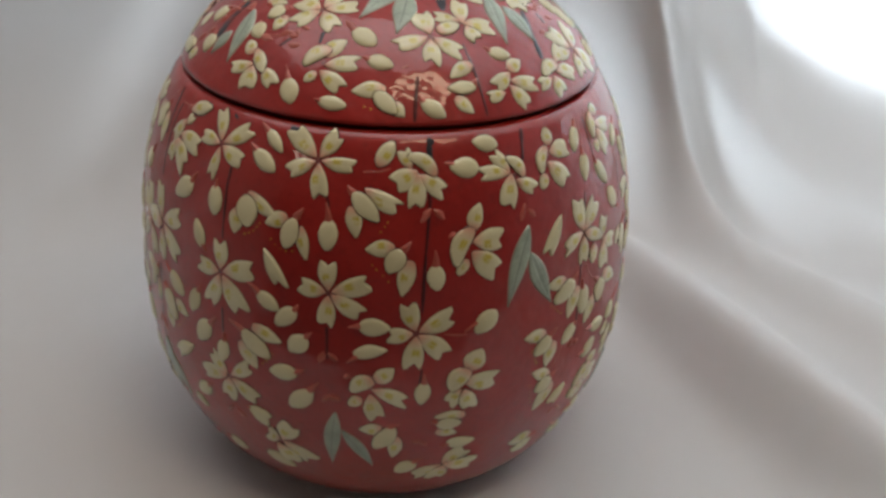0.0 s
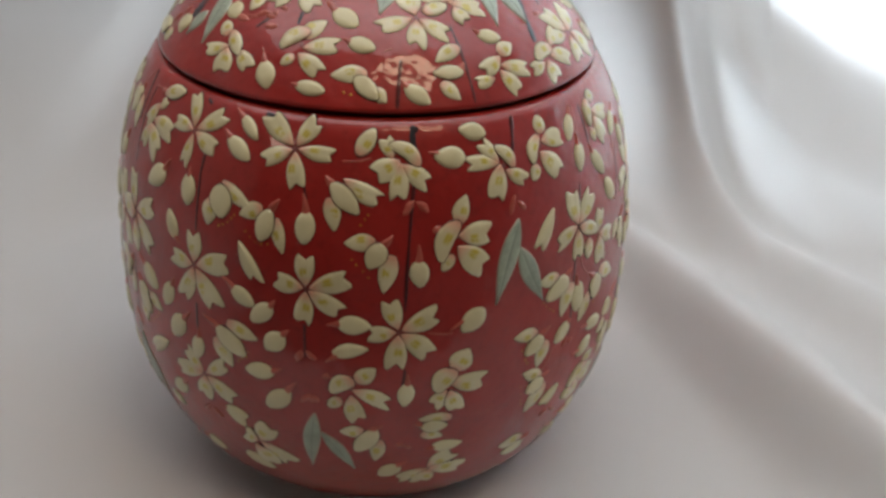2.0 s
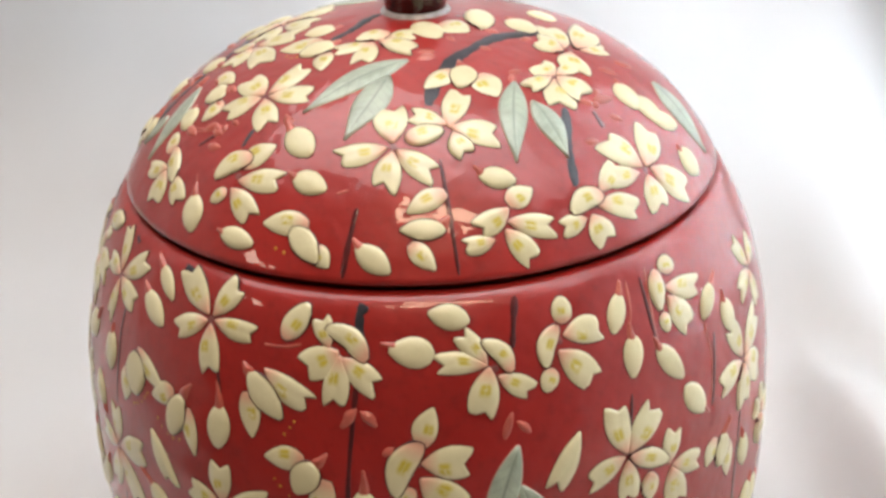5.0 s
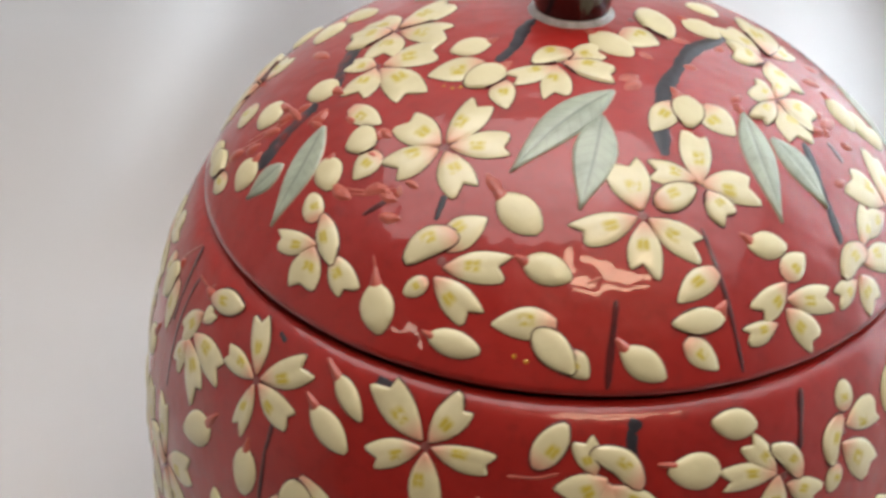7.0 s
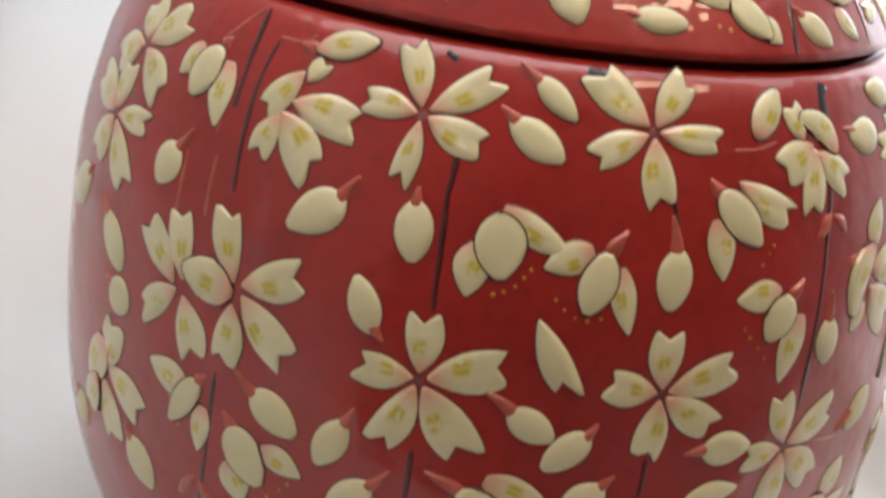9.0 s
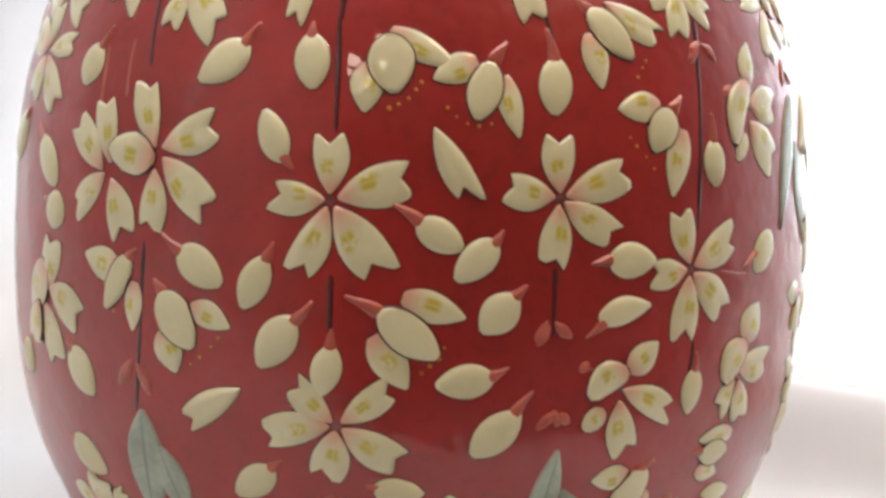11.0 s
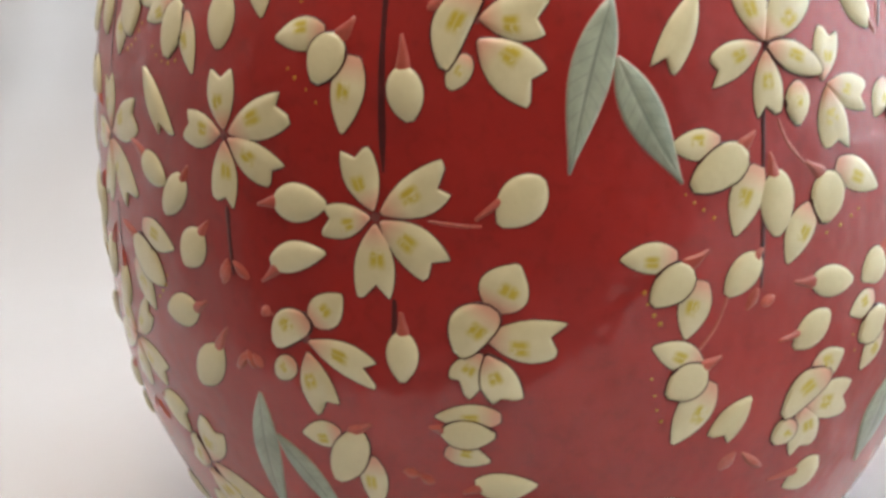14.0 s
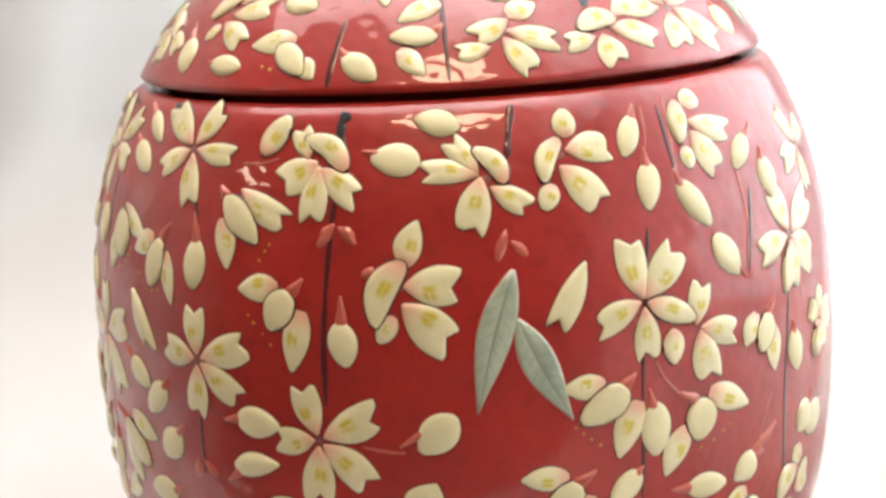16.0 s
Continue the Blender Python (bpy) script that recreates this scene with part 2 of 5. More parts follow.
def cloth_point(x, v):
    """The sheet lies on the table, stands up behind the jar, and hollows back above a crest beside it."""
    side = x - 0.151 + 0.25 * (min(v, 0.42) - 0.303) - 0.1 * max(0, 0.25 - v)
    pleat = math.exp(-((side + 0.007) / (0.032 if side < -0.007 else 0.011)) ** 2)
    back = 0.26 - 0.034 * pleat + 0.026 * math.exp(-((side - 0.034) / 0.018) ** 2)
    back -= 0.012 * math.exp(-((x + 0.42 - 0.45 * (v - 0.3)) / 0.055) ** 2) + 0.014 * math.exp(-((x + 0.16 - 0.50 * (v - 0.3)) / 0.032) ** 2)
    back += 0.012 * math.sin(x * 9 + 1) - 0.024 * math.log(1 + math.exp((min(x, 0.52) - 0.25) / 0.035))
    back -= 0.045 * math.log(1 + math.exp(-(x + 0.56) / 0.05))
    k = min(1, max(0, (x - 0.05) / 0.10))
    radius = 0.115 - 0.025 * k * k * (3 - 2 * k)
    flat = back - radius
    bend = radius * math.pi / 2
    if v < flat:
        y, z = v, 0.0
    elif v < flat + bend:
        a = (v - flat) / radius
        y, z = flat + radius * math.sin(a), radius * (1 - math.cos(a))
    else:
        y, z = back + 0.05 * (v - flat - bend), radius + v - flat - bend
    over = z - crest(x)
    if over > 0:
        k = min(1, over / (0.11 - 0.05 * min(1, max(0, (x - 0.17) / 0.04))))
        y += 0.075 * k * k * (3 - 2 * k) + 0.006 * math.sin(x * 55 + 14 * z) * k
    rise = ridge(x, y, (0.123, 0.151), (0.270, -0.130), 1.0, 1.5, 0.017, 0.026, 0.024, 0.041)
    rise += ridge(x, y, (0.140, 0.250), (0.225, 0.125), 1.0, 1.1, 0.013, 0.022, 0.012, 0.008)
    rise += ridge(x, y, (0.19, 0.17), (0.34, 0.02), 1.0, 1.0, 0.02, 0.03, 0.008, 0.014)
    low = min(1.0, max(0.0, 1 - z / 0.10))
    soft = noise.noise(Vector((x * 5, v * 4, 2.0))) * 0.006 + noise.noise(Vector((x * 14, v * 9, 5.0))) * 0.0015
    keep = min(1, max(0, (math.hypot(x, y) - 0.10) / 0.10))
    wavy = soft * keep
    return (x, y - wavy * (1 - low) * 1.5, z + rise * low + (wavy + 0.006 * keep) * low)


def steps(*stops):
    """Even steps between the stops: (value, count), (value, count), ..."""
    return [float(v) for (a, _), (b, n) in zip(stops, stops[1:]) for v in np.linspace(a, b, n, endpoint=False)] + [stops[-1][0]]


xs = steps((-1.0, 0), (-0.35, 50), (0.08, 90), (0.44, 220), (1.0, 60))
vs = steps((-0.22, 0), (0.40, 260), (1.15, 110))
NX, NV = len(xs), len(vs)
cloth = solid("cloth", [cloth_point(x, v) for v in vs for x in xs],
              [(j * NX + i, j * NX + i + 1, (j + 1) * NX + i + 1, (j + 1) * NX + i) for j in range(NV - 1) for i in range(NX - 1)], CLOTH)
thick = cloth.modifiers.new("thickness", "SOLIDIFY")
thick.thickness, thick.offset = 0.0015, -1
tagged(cloth, "white cloth draped in soft folds under and behind the jar", "cloth")


# ---- the jar and its lid, turned on one profile ----
PROFILE = [(0.059, 0), (0.0661, 0.0035), (0.0755, 0.0105), (0.0849, 0.0202), (0.0911, 0.03), (0.096, 0.04), (0.0999, 0.05), (0.1027, 0.06), (0.1045, 0.07), (0.1054, 0.08), (0.1058, 0.09), (0.1059, 0.1), (0.1056, 0.11), (0.1051, 0.12), (0.1044, 0.13), (0.1029, 0.14), (0.1005, 0.15), (0.0975, 0.16), (0.0931, 0.17), (0.0877, 0.18), (0.0814, 0.19), (0.0728, 0.2), (0.0595, 0.21), (0.0479, 0.2152), (0.0399, 0.2182), (0.0288, 0.2214), (0.0151, 0.2238), (0.0, 0.2248)]
CENTRE = Vector((0, 0, 0.09))


def rounded(points, steps=8):
    """A smooth line through the points."""
    pts = [np.array(p, float) for p in points]
    out = []
    for i in range(len(pts) - 1):
        a, b, c, d = pts[max(i - 1, 0)], pts[i], pts[i + 1], pts[min(i + 2, len(pts) - 1)]
        for k in range(steps):
            u = k / steps
            out.append(0.5 * (2 * b + (c - a) * u + (2 * a - 5 * b + 4 * c - d) * u * u + (3 * b - 3 * c + d - a) * u ** 3))
    return out + [pts[-1]]


LINE = rounded(PROFILE, 20)
LINE_EL = np.array([math.degrees(math.atan2(z - CENTRE.z, r)) for r, z in LINE])
LINE_R = np.array([math.hypot(r, z - CENTRE.z) for r, z in LINE])


def skin(direction, height=0.0):
    """The point of the surface in a direction from the centre, lifted by height along the surface's normal."""
    d = direction.normalized()
    el = math.degrees(math.asin(d.z))
    r = float(np.interp(el, LINE_EL, LINE_R))
    if not height:
        return CENTRE + d * r
    slope = (float(np.interp(el + 0.4, LINE_EL, LINE_R)) - float(np.interp(el - 0.4, LINE_EL, LINE_R))) / (radians(0.8) * r)
    flat = math.hypot(d.x, d.y)
    north = Vector((-d.z * d.x / flat, -d.z * d.y / flat, flat)) if flat > 1e-6 else Vector((0, 0, 0))
    return CENTRE + d * r + (d - north * slope).normalized() * height


def bearing(th, el):
    a, b = radians(th), radians(el)
    return Vector((math.cos(b) * math.sin(a), -math.cos(b) * math.cos(a), math.sin(b)))


class Spot:
    """A place on the skin, with millimetres across (u) and up (v) round it."""

    def __init__(self, th, el):
        self.at = skin(bearing(th, el))
        self.across = Vector((math.cos(radians(th)), math.sin(radians(th)), 0))
        self.up = (skin(bearing(th, el + 0.5)) - skin(bearing(th, el - 0.5))).normalized()

    def point(self, u, v, height):
        return skin(self.at + self.across * (u / 1000) + self.up * (v / 1000) - CENTRE, height / 1000)


def turned(name, line, material, parent, label="", segments=160, slots=None):
    verts = [(r * math.sin(2 * math.pi * k / segments), -r * math.cos(2 * math.pi * k / segments), z) for r, z in line for k in range(segments)]
    faces = [(i * segments + k, i * segments + (k + 1) % segments, (i + 1) * segments + (k + 1) % segments, (i + 1) * segments + k)
             for i in range(len(line) - 1) for k in range(segments)]
    return solid(name, verts, faces, material, parent, label)


jar = tagged(new("jar"), "round red ceramic jar with raised cream cherry blossoms", "jar")
lid = tagged(new("lid"), "domed red ceramic lid with raised cream cherry blossoms", "lid")
SEAM = 0.181
wall_line = [p for p in LINE if p[1] < SEAM - 0.0066]
body = turned("body", [np.array((0.048, 0.004)), np.array((0.052, 0.0004)), np.array((0.056, 0.0))] + wall_line
              + [np.array(p) for p in ((0.0899, SEAM - 0.0050), (0.0890, SEAM - 0.0037), (0.0880, SEAM - 0.0026), (0.0868, SEAM - 0.0018), (0.0855, SEAM - 0.0013), (0.0838, SEAM - 0.0015), (0.0812, SEAM - 0.005), (0.081, 0.150), (0.090, 0.100), (0.060, 0.012), (0.002, 0.010))],
              RED, jar, "glossy red glaze over a round body")
dome_line = [np.array(p) for p in ((0.075, 0.155), (0.0785, 0.155), (0.0797, SEAM + 0.0002), (0.0842, SEAM + 0.0002), (0.0857, SEAM + 0.0006), (0.0863, SEAM + 0.0013))]
dome = turned("dome", dome_line + [p for p in LINE if p[1] > SEAM + 0.0022 and p[0] > 0.001] + [np.array((0.0008, 0.2248))], RED, lid, "glossy red glaze over a dome")
knob_line = rounded([(0.0080, 0.2226), (0.0086, 0.2236), (0.0087, 0.2255), (0.0093, 0.2290), (0.0101, 0.2325), (0.0107, 0.2350), (0.0106, 0.2368), (0.0095, 0.2380), (0.006, 0.2386), (0.0004, 0.2387)], 5)
knob = turned("knob", knob_line, KNOB, lid, "dark brown glazed knob", 48)
# skirt at the knob's foot, with its pale sheen as grey colour
turned("collar", rounded([(0.0084, 0.2254), (0.0092, 0.2253), (0.0098, 0.2246), (0.0103, 0.2238), (0.0108, 0.2229), (0.0111, 0.2218)], 5), COLLAR_SHEEN, knob, "thin rim round the knob's foot, coloured grey for its sheen", 48)


# ---- petals, buds, leaves ----
def outline_of(kind, rng):
    """Half-width along the length (0 to 1) and the end's shape across (-1 to 1)."""
    if kind == "n":
        mid, deep, lean = rng.choice((-2, -1, -1, 0, 1, 1, 2)) / 6, rng.uniform(0.10, 0.20), rng.uniform(-0.09, 0.09)
        width = lambda a: float(np.interp(a, (0, 0.10, 0.25, 0.45, 0.62, 0.8, 0.92, 1.0), (0.07, 0.34, 0.66, 0.92, 1.0, 0.97, 0.89, 0.79)))
        end = lambda c: 1 - deep * max(0, 1 - abs(c - mid) / 0.84) + lean * c
    elif kind == "o":
        skew, full = rng.uniform(0.80, 1.0), rng.uniform(0.52, 0.66)
        width = lambda a: max(0.05, math.sin(math.pi * a ** skew)) ** full
        end = lambda c: 1.0
    elif kind == "b":
        width = lambda a: max(0.05, math.sin(math.pi * a ** 0.88)) ** 0.48
        end = lambda c: 1.0
    elif kind == "p":
        width = lambda a: max(0.05, math.sin(math.pi * (0.06 + 0.93 * a) ** 0.85)) ** 0.8
        end = lambda c: 1.0
    elif kind == "l":
        width = lambda a: max(0.04, math.sin(math.pi * (0.02 + 0.97 * a) ** 0.80)) ** 1.2
        end = lambda c: 1.0
    elif kind == "e":
        width = lambda a: float(np.interp(a, (0, 0.12, 0.35, 0.6, 0.85, 1.0), (0.25, 0.6, 1.0, 0.95, 0.5, 0.12)))
        end = lambda c: 1.0
    else:
        width = lambda a: float(np.interp(a, (0, 0.15, 0.35, 0.7, 1.0), (0.7, 1.0, 0.9, 0.45, 0.16)))
        end = lambda c: 1.0
    return width, end


COUNT = [0]


def covered(x, y, low):
    """Whether a spot lies over a lower petal."""
    u0, v0, u1, v1, wide, kind = low
    length = math.hypot(u1 - u0, v1 - v0)
    a = ((x - u0) * (u1 - u0) + (y - v0) * (v1 - v0)) / length ** 2
    off = abs((x - u0) * (v1 - v0) - (y - v0) * (u1 - u0)) / length
    return -0.05 < a < 1.08 and off < 0.55 * min(wide, 9.8)


def raised(name, spot, shape, material, parent, label="", high=1.2, lift=0.0, edge=EDGE, margin=0.28, bow=0.0, under=()):
    """A domed, glazed shape from its base to its tip, with the line that runs round it; EDGE's dark line is part
    outline, part painted shade. shape: base and tip in mm, width, kind.
    """
    u0, v0, u1, v1, wide, kind = shape
    COUNT[0] += 1
    rng = random.Random(COUNT[0])
    width, end = outline_of(kind, rng)
    length = max(0.5, math.hypot(u1 - u0, v1 - v0))
    wide = min(wide, 14.0 if kind == "l" else 9.8)
    wide *= {"n": 0.94, "o": 0.92, "p": 0.94, "b": 0.82, "l": 0.90}.get(kind, 1.0)
    ax, ay = (u1 - u0) / length, (v1 - v0) / length
    bend = rng.uniform(-0.05, 0.05) * length if kind != "o" else 0.0
    if kind == "b":
        # round the heart, away from it
        bend = 0.12 * length * (1 if ax * (v0 + v1) - ay * (u0 + u1) > 0 else -1) if length > 8 else 0.0
    if kind == "l":
        bend = bow * length
    na, nc = (14, 13) if length > 5 else (8, 7)
    grid = []
    for i in range(na):
        a = i / (na - 1)
        for j in range(nc):
            c = 2 * j / (nc - 1) - 1
            along = length * a * (1 + (end(c) - 1) * a ** 3)
            off = wide / 2 * c * width(a) + bend * math.sin(math.pi * a)
            grid.append((a, c, u0 + ax * along - ay * off, v0 + ay * along + ax * off))
    if kind == "l":
        swell = lambda a, c: high * (0.55 + 0.45 * (1 - abs(c)) - 0.35 * max(0, 1 - abs(c) / 0.3))
    elif kind == "n":
        swell = lambda a, c: high * ((1 - abs(c) ** 3.5) * (0.35 + 0.65 * math.sin(math.pi * min(1, 0.12 + 0.78 * a))) * (1 - 0.16 * max(0, 1 - abs(c) / 0.4) * a) + 0.32)
    else:
        swell = lambda a, c: high * ((1 - abs(c) ** 2.6) ** 0.7 * (1 - abs(2 * a - 1) ** 3.2) + 0.25)
    verts = [spot.point(u, v, lift + swell(a, c)) for a, c, u, v in grid]
    uvs = [(a, c) for a, c, u, v in grid]
    faces = [(i * nc + j, i * nc + j + 1, (i + 1) * nc + j + 1, (i + 1) * nc + j) for i in range(na - 1) for j in range(nc - 1)]
    rim = [j for j in range(nc)] + [i * nc + nc - 1 for i in range(1, na)] + [(na - 1) * nc + j for j in range(nc - 2, -1, -1)] + [i * nc for i in range(na - 2, 0, -1)]
    flat = [(grid[k][2], grid[k][3]) for k in rim]
    size = len(rim)
    normals = []
    for k in range(size):
        (xa, ya), (xb, yb) = flat[k - 2], flat[(k + 2) % size]
        dx, dy = xb - xa, yb - ya
        d = math.hypot(dx, dy) or 1
        normals.append((-dy / d, dx / d))
    base = len(verts)
    ledges = [lift + 0.14 if any(covered(x + nx * 0.3, y + ny * 0.3, low) for low in under) else 0.06 for (x, y), (nx, ny) in zip(flat, normals)]
    for out, step in ((0.10, 0.03), (margin, 0.0), (margin + 0.14, -1.0)):
        for (x, y), (nx, ny), ledge in zip(flat, normals, ledges):
            verts.append(spot.point(x + nx * out, y + ny * out, max(ledge + step, -0.25)))
        uvs += [uvs[k] for k in rim]
    slots = [0] * len(faces)
    for ring in range(3):
        for k in range(size):
            n = (k + 1) % size
            if ring == 0:
                faces.append((rim[k], base + k, base + n, rim[n]))
            else:
                lo, hi = base + (ring - 1) * size, base + ring * size
                faces.append((lo + k, hi + k, hi + n, lo + n))
            slots.append(0 if ring == 0 else 1)
    return solid(name, verts, faces, [material, edge], parent, label, slots, uvs)


def dots(spot, places, parent):
    for u, v in places:
        verts, k0 = [], 0
        size = 0.30 + 0.22 * ((u * 7.3 + v * 3.1) % 1)
        verts.append(spot.point(u, v, 0.3))
        for k in range(7):
            a = 2 * math.pi * k / 7
            verts.append(spot.point(u + size * math.cos(a), v + size * math.sin(a), 0.02))
        faces = [(k0, k0 + 1 + k, k0 + 1 + (k + 1) % 7) for k in range(7)]
        solid("stamen", verts, faces, STAMEN, parent, "small ochre dot")


def heart(spot, parent, size):
    """The pink middle that holds the petals of an open flower."""
    verts = [spot.point(0, 0, 0.22)] + [spot.point(size * math.cos(a), size * math.sin(a), 0.05) for a in [2 * math.pi * k / 10 for k in range(10)]]
    return solid("blossom", verts, [(0, 1 + k, 1 + (k + 1) % 10) for k in range(10)], HEART, parent, "cherry blossom with raised cream petals and a pink middle")


def folded(petal):
    """Whether a petal lies across the flower or is a small round one, with no notch."""
    u0, v0, u1, v1, wide, kind = petal
    du, dv = u1 - u0, v1 - v0
    across = (u0 * du + v0 * dv) < -0.1 * math.hypot(u0, v0) * math.hypot(du, dv)
    return kind == "n" and math.hypot(u0, v0) > 3.1 and (across or math.hypot(du, dv) < 7.2)


def blossom(parent, th, el, petals, calyx=None, stamens=()):
    spot = Spot(th, el)
    if calyx:
        flower = raised("blossom", spot, (*calyx, 2.8, "s"), SALMON, parent, "half-open cherry blossom with cream petals and a salmon calyx", 0.55, edge=SALMON, margin=0.15)
    else:
        flower = heart(spot, parent, 1.0)
    petals = [(*p[:5], "b") if not calyx and len(petals) < 7 and folded(p) else p for p in petals]
    levels = []
    for k, (u0, v0, u1, v1, wide, kind) in enumerate(petals):
        mid = Vector((u0 * 0.4 + u1 * 0.6, v0 * 0.4 + v1 * 0.6))
        near = {lv for at, w, lv in levels if (mid - at).length < 0.46 * (wide + w)}
        low = 1 if (kind == "o" and len(petals) > 1) or (kind == "b" and math.hypot(u1 - u0, v1 - v0) > 8) else 0
        levels.append((mid, wide, next(n for n in range(low, 99) if n not in near)))
    for k, shape in enumerate(petals):
        level = levels[k][2]
        top = shape[5] == "o" and len(petals) > 1
        if top:
            shape = (*shape[:4], shape[4] * 0.90, "o")
        raised("petal", spot, shape, PETAL if not top or len(petals) > 3 else BUD, flower, "", 0.46, 0.42 * level, margin=0.42 if level else 0.32,
               under=[p for p, lv in zip(petals, levels) if lv[2] < level])
    if stamens:
        dots(spot, stamens, flower)


def bud(parent, th, el, shape, calyx=None):
    spot = Spot(th, el)
    ob = raised("bud", spot, shape, BUD, parent, "plump cream cherry bud", 0.80)
    if calyx:
        raised("calyx", spot, (*calyx, min(2.6, 0.32 * shape[4] + 0.4), "s"), SALMON, ob, "salmon calyx", 0.5, edge=SALMON, margin=0.15)


def loose_petal(parent, th, el, shape):
    raised("petal", Spot(th, el), shape, BUD, parent, "single cream petal", 0.8)


def leaf(parent, th, el, shape, bow=0.0):
    raised("leaf", Spot(th, el), shape, LEAF, parent, "grey-green leaf with dark veins", 0.7, edge=LEAF_EDGE, bow=bow)


def sepal(parent, th, el, shape):
    raised("sepal", Spot(th, el), (*shape[:4], shape[4] * 1.25, "e"), SALMON, parent, "small salmon sepal", 0.45, edge=SALMON, margin=0.15)


def branch(parent, material, wide, way):
    """A painted twig along bearings and elevations; its breadth wavers and thins towards the end."""
    COUNT[0] += 1
    seed = COUNT[0] * 1.7
    pts = rounded([(th, min(el, 44.8) if parent is jar else el) for th, el in way], 10)
    verts, faces = [], []
    n = len(pts)
    for i, (th, el) in enumerate(pts):
        here = skin(bearing(th, el))
        a, b = pts[max(i - 1, 0)], pts[min(i + 1, n - 1)]
        run = (skin(bearing(*b)) - skin(bearing(*a))).normalized()
        side = run.cross((here - CENTRE).normalized()).normalized()
        half = (max(wide * (0.60 if material is BRUSH else 1.0), 1.0) if material is not SALMON else max(0.55 * wide, 0.6)) / 2000 * (1 + 0.16 * math.sin(i * 0.45 + seed) + 0.06 * math.sin(i * 1.3)) * min(1, 0.35 + 6 * min(i, n - 1 - i) / n)
        for s, h in ((-1.2, -0.1), (-1, 0.05), (0, 0.07), (1, 0.05), (1.2, -0.1)):
            ragged = 1 + (0.30 * noise.noise(Vector((i * 0.8, s, seed))) if material is BRUSH else 0)
            verts.append(skin(here + side * (half * s * ragged) - CENTRE, h / 1000))
    faces = [(i * 5 + j, i * 5 + j + 1, i * 5 + j + 6, i * 5 + j + 5) for i in range(n - 1) for j in range(4)]
    solid("stem" if material is SALMON else "twig", verts, faces, material, parent, "thin salmon stem" if material is SALMON else "dark painted twig")


# the decoration of the body: bearing and elevation in degrees, then millimetres across and up
blossom(jar, -50.2, 38.9, [(1.2, 8.1, 12.6, 13.0, 6.7, 'o'), (1.6, 1.8, 4.1, 6.3, 4.2, 'n'), (0.3, 3.3, -5.4, -5.4, 6.2, 'n'), (0.1, -2.5, 14.2, -3.7, 8.1, 'n'), (-1.5, -5.0, 7.9, -14.3, 8.8, 'n'), (-1.9, -5.7, -4.5, -13.8, 6.0, 'n')], calyx=(0.9, 8.0, -2.4, 8.3))
blossom(jar, -35.0, 39.3, [(-0.5, 1.3, -4.9, 12.9, 6.0, 'n'), (1.2, 1.0, 12.0, 9.9, 6.7, 'n'), (1.2, -0.3, 11.9, -3.3, 6.9, 'n'), (-0.2, -1.3, -1.9, -12.7, 4.8, 'n'), (-1.1, 0.1, -11.3, 1.0, 5.7, 'n')])
blossom(jar, -9.3, 40.5, [(-1.1, 1.0, -11.1, 10.6, 7.7, 'n'), (0.6, 1.0, 6.3, 10.8, 6.6, 'n'), (1.3, -0.1, 13.5, -0.3, 5.6, 'n'), (0.2, -1.3, 2.4, -13.1, 6.8, 'n'), (-1.1, -0.6, -11.2, -5.3, 6.1, 'n')])
bud(jar, -20.6, 42.3, (-3.6, 3.6, 3.8, -3.3, 5.0, 'o'), calyx=(-2.2, 2.2, -7.0, 6.2))
bud(jar, -22.3, 38.8, (-5.0, 3.1, 5.2, -3.0, 6.9, 'o'), calyx=(-3.0, 1.9, -7.0, 5.4))
blossom(jar, -0.3, 35.2, [(3.0, 3.0, 15.8, -3.4, 7.0, 'n'), (-1.6, -3.8, 0.6, -14.9, 6.1, 'p'), (-1.2, 1.2, 8.4, -8.4, 8.1, 'o')], calyx=(-0.9, 0.9, -3.3, 3.7), stamens=[(9.5, -12.2), (10.9, -10.1), (11.9, -8.5)])
blossom(jar, -63.0, 39.7, [(-4.5, 0.2, -8.8, -6.4, 5.9, 'p'), (4.0, -0.9, 5.7, -13.3, 6.6, 'p'), (0.3, 1.0, -3.1, -9.5, 8.8, 'o')], calyx=(0.6, 1.4, 1.6, 3.5))
bud(jar, -65.3, 28.5, (1.7, 4.4, -1.9, -4.4, 8.5, 'o'), calyx=(1.0, 2.7, 4.7, 8.6))
blossom(jar, -77.7, 37.3, [(1.4, 1.0, 11.9, 10.2, 8.9, 'n'), (1.4, -0.8, 12.0, -7.5, 8.8, 'n'), (-1.0, -0.5, -11.4, -5.4, 9.3, 'n'), (-0.3, 0.9, -3.6, 9.1, 10.5, 'n')])
blossom(jar, -79.6, 29.7, [(0.2, 1.1, 0.6, 11.3, 8.5, 'n'), (1.9, 0.2, 15.4, 2.5, 6.0, 'n'), (1.6, -1.2, 12.2, -12.0, 9.0, 'n'), (-0.3, -1.1, -5.6, -10.6, 11.0, 'n'), (-1.1, 0.5, -15.0, 5.6, 10.1, 'n')])
bud(jar, -85.4, 20.0, (4.6, 4.6, -7.6, -5.8, 15.1, 'o'), calyx=(3.0, 2.8, 5.7, 6.7))
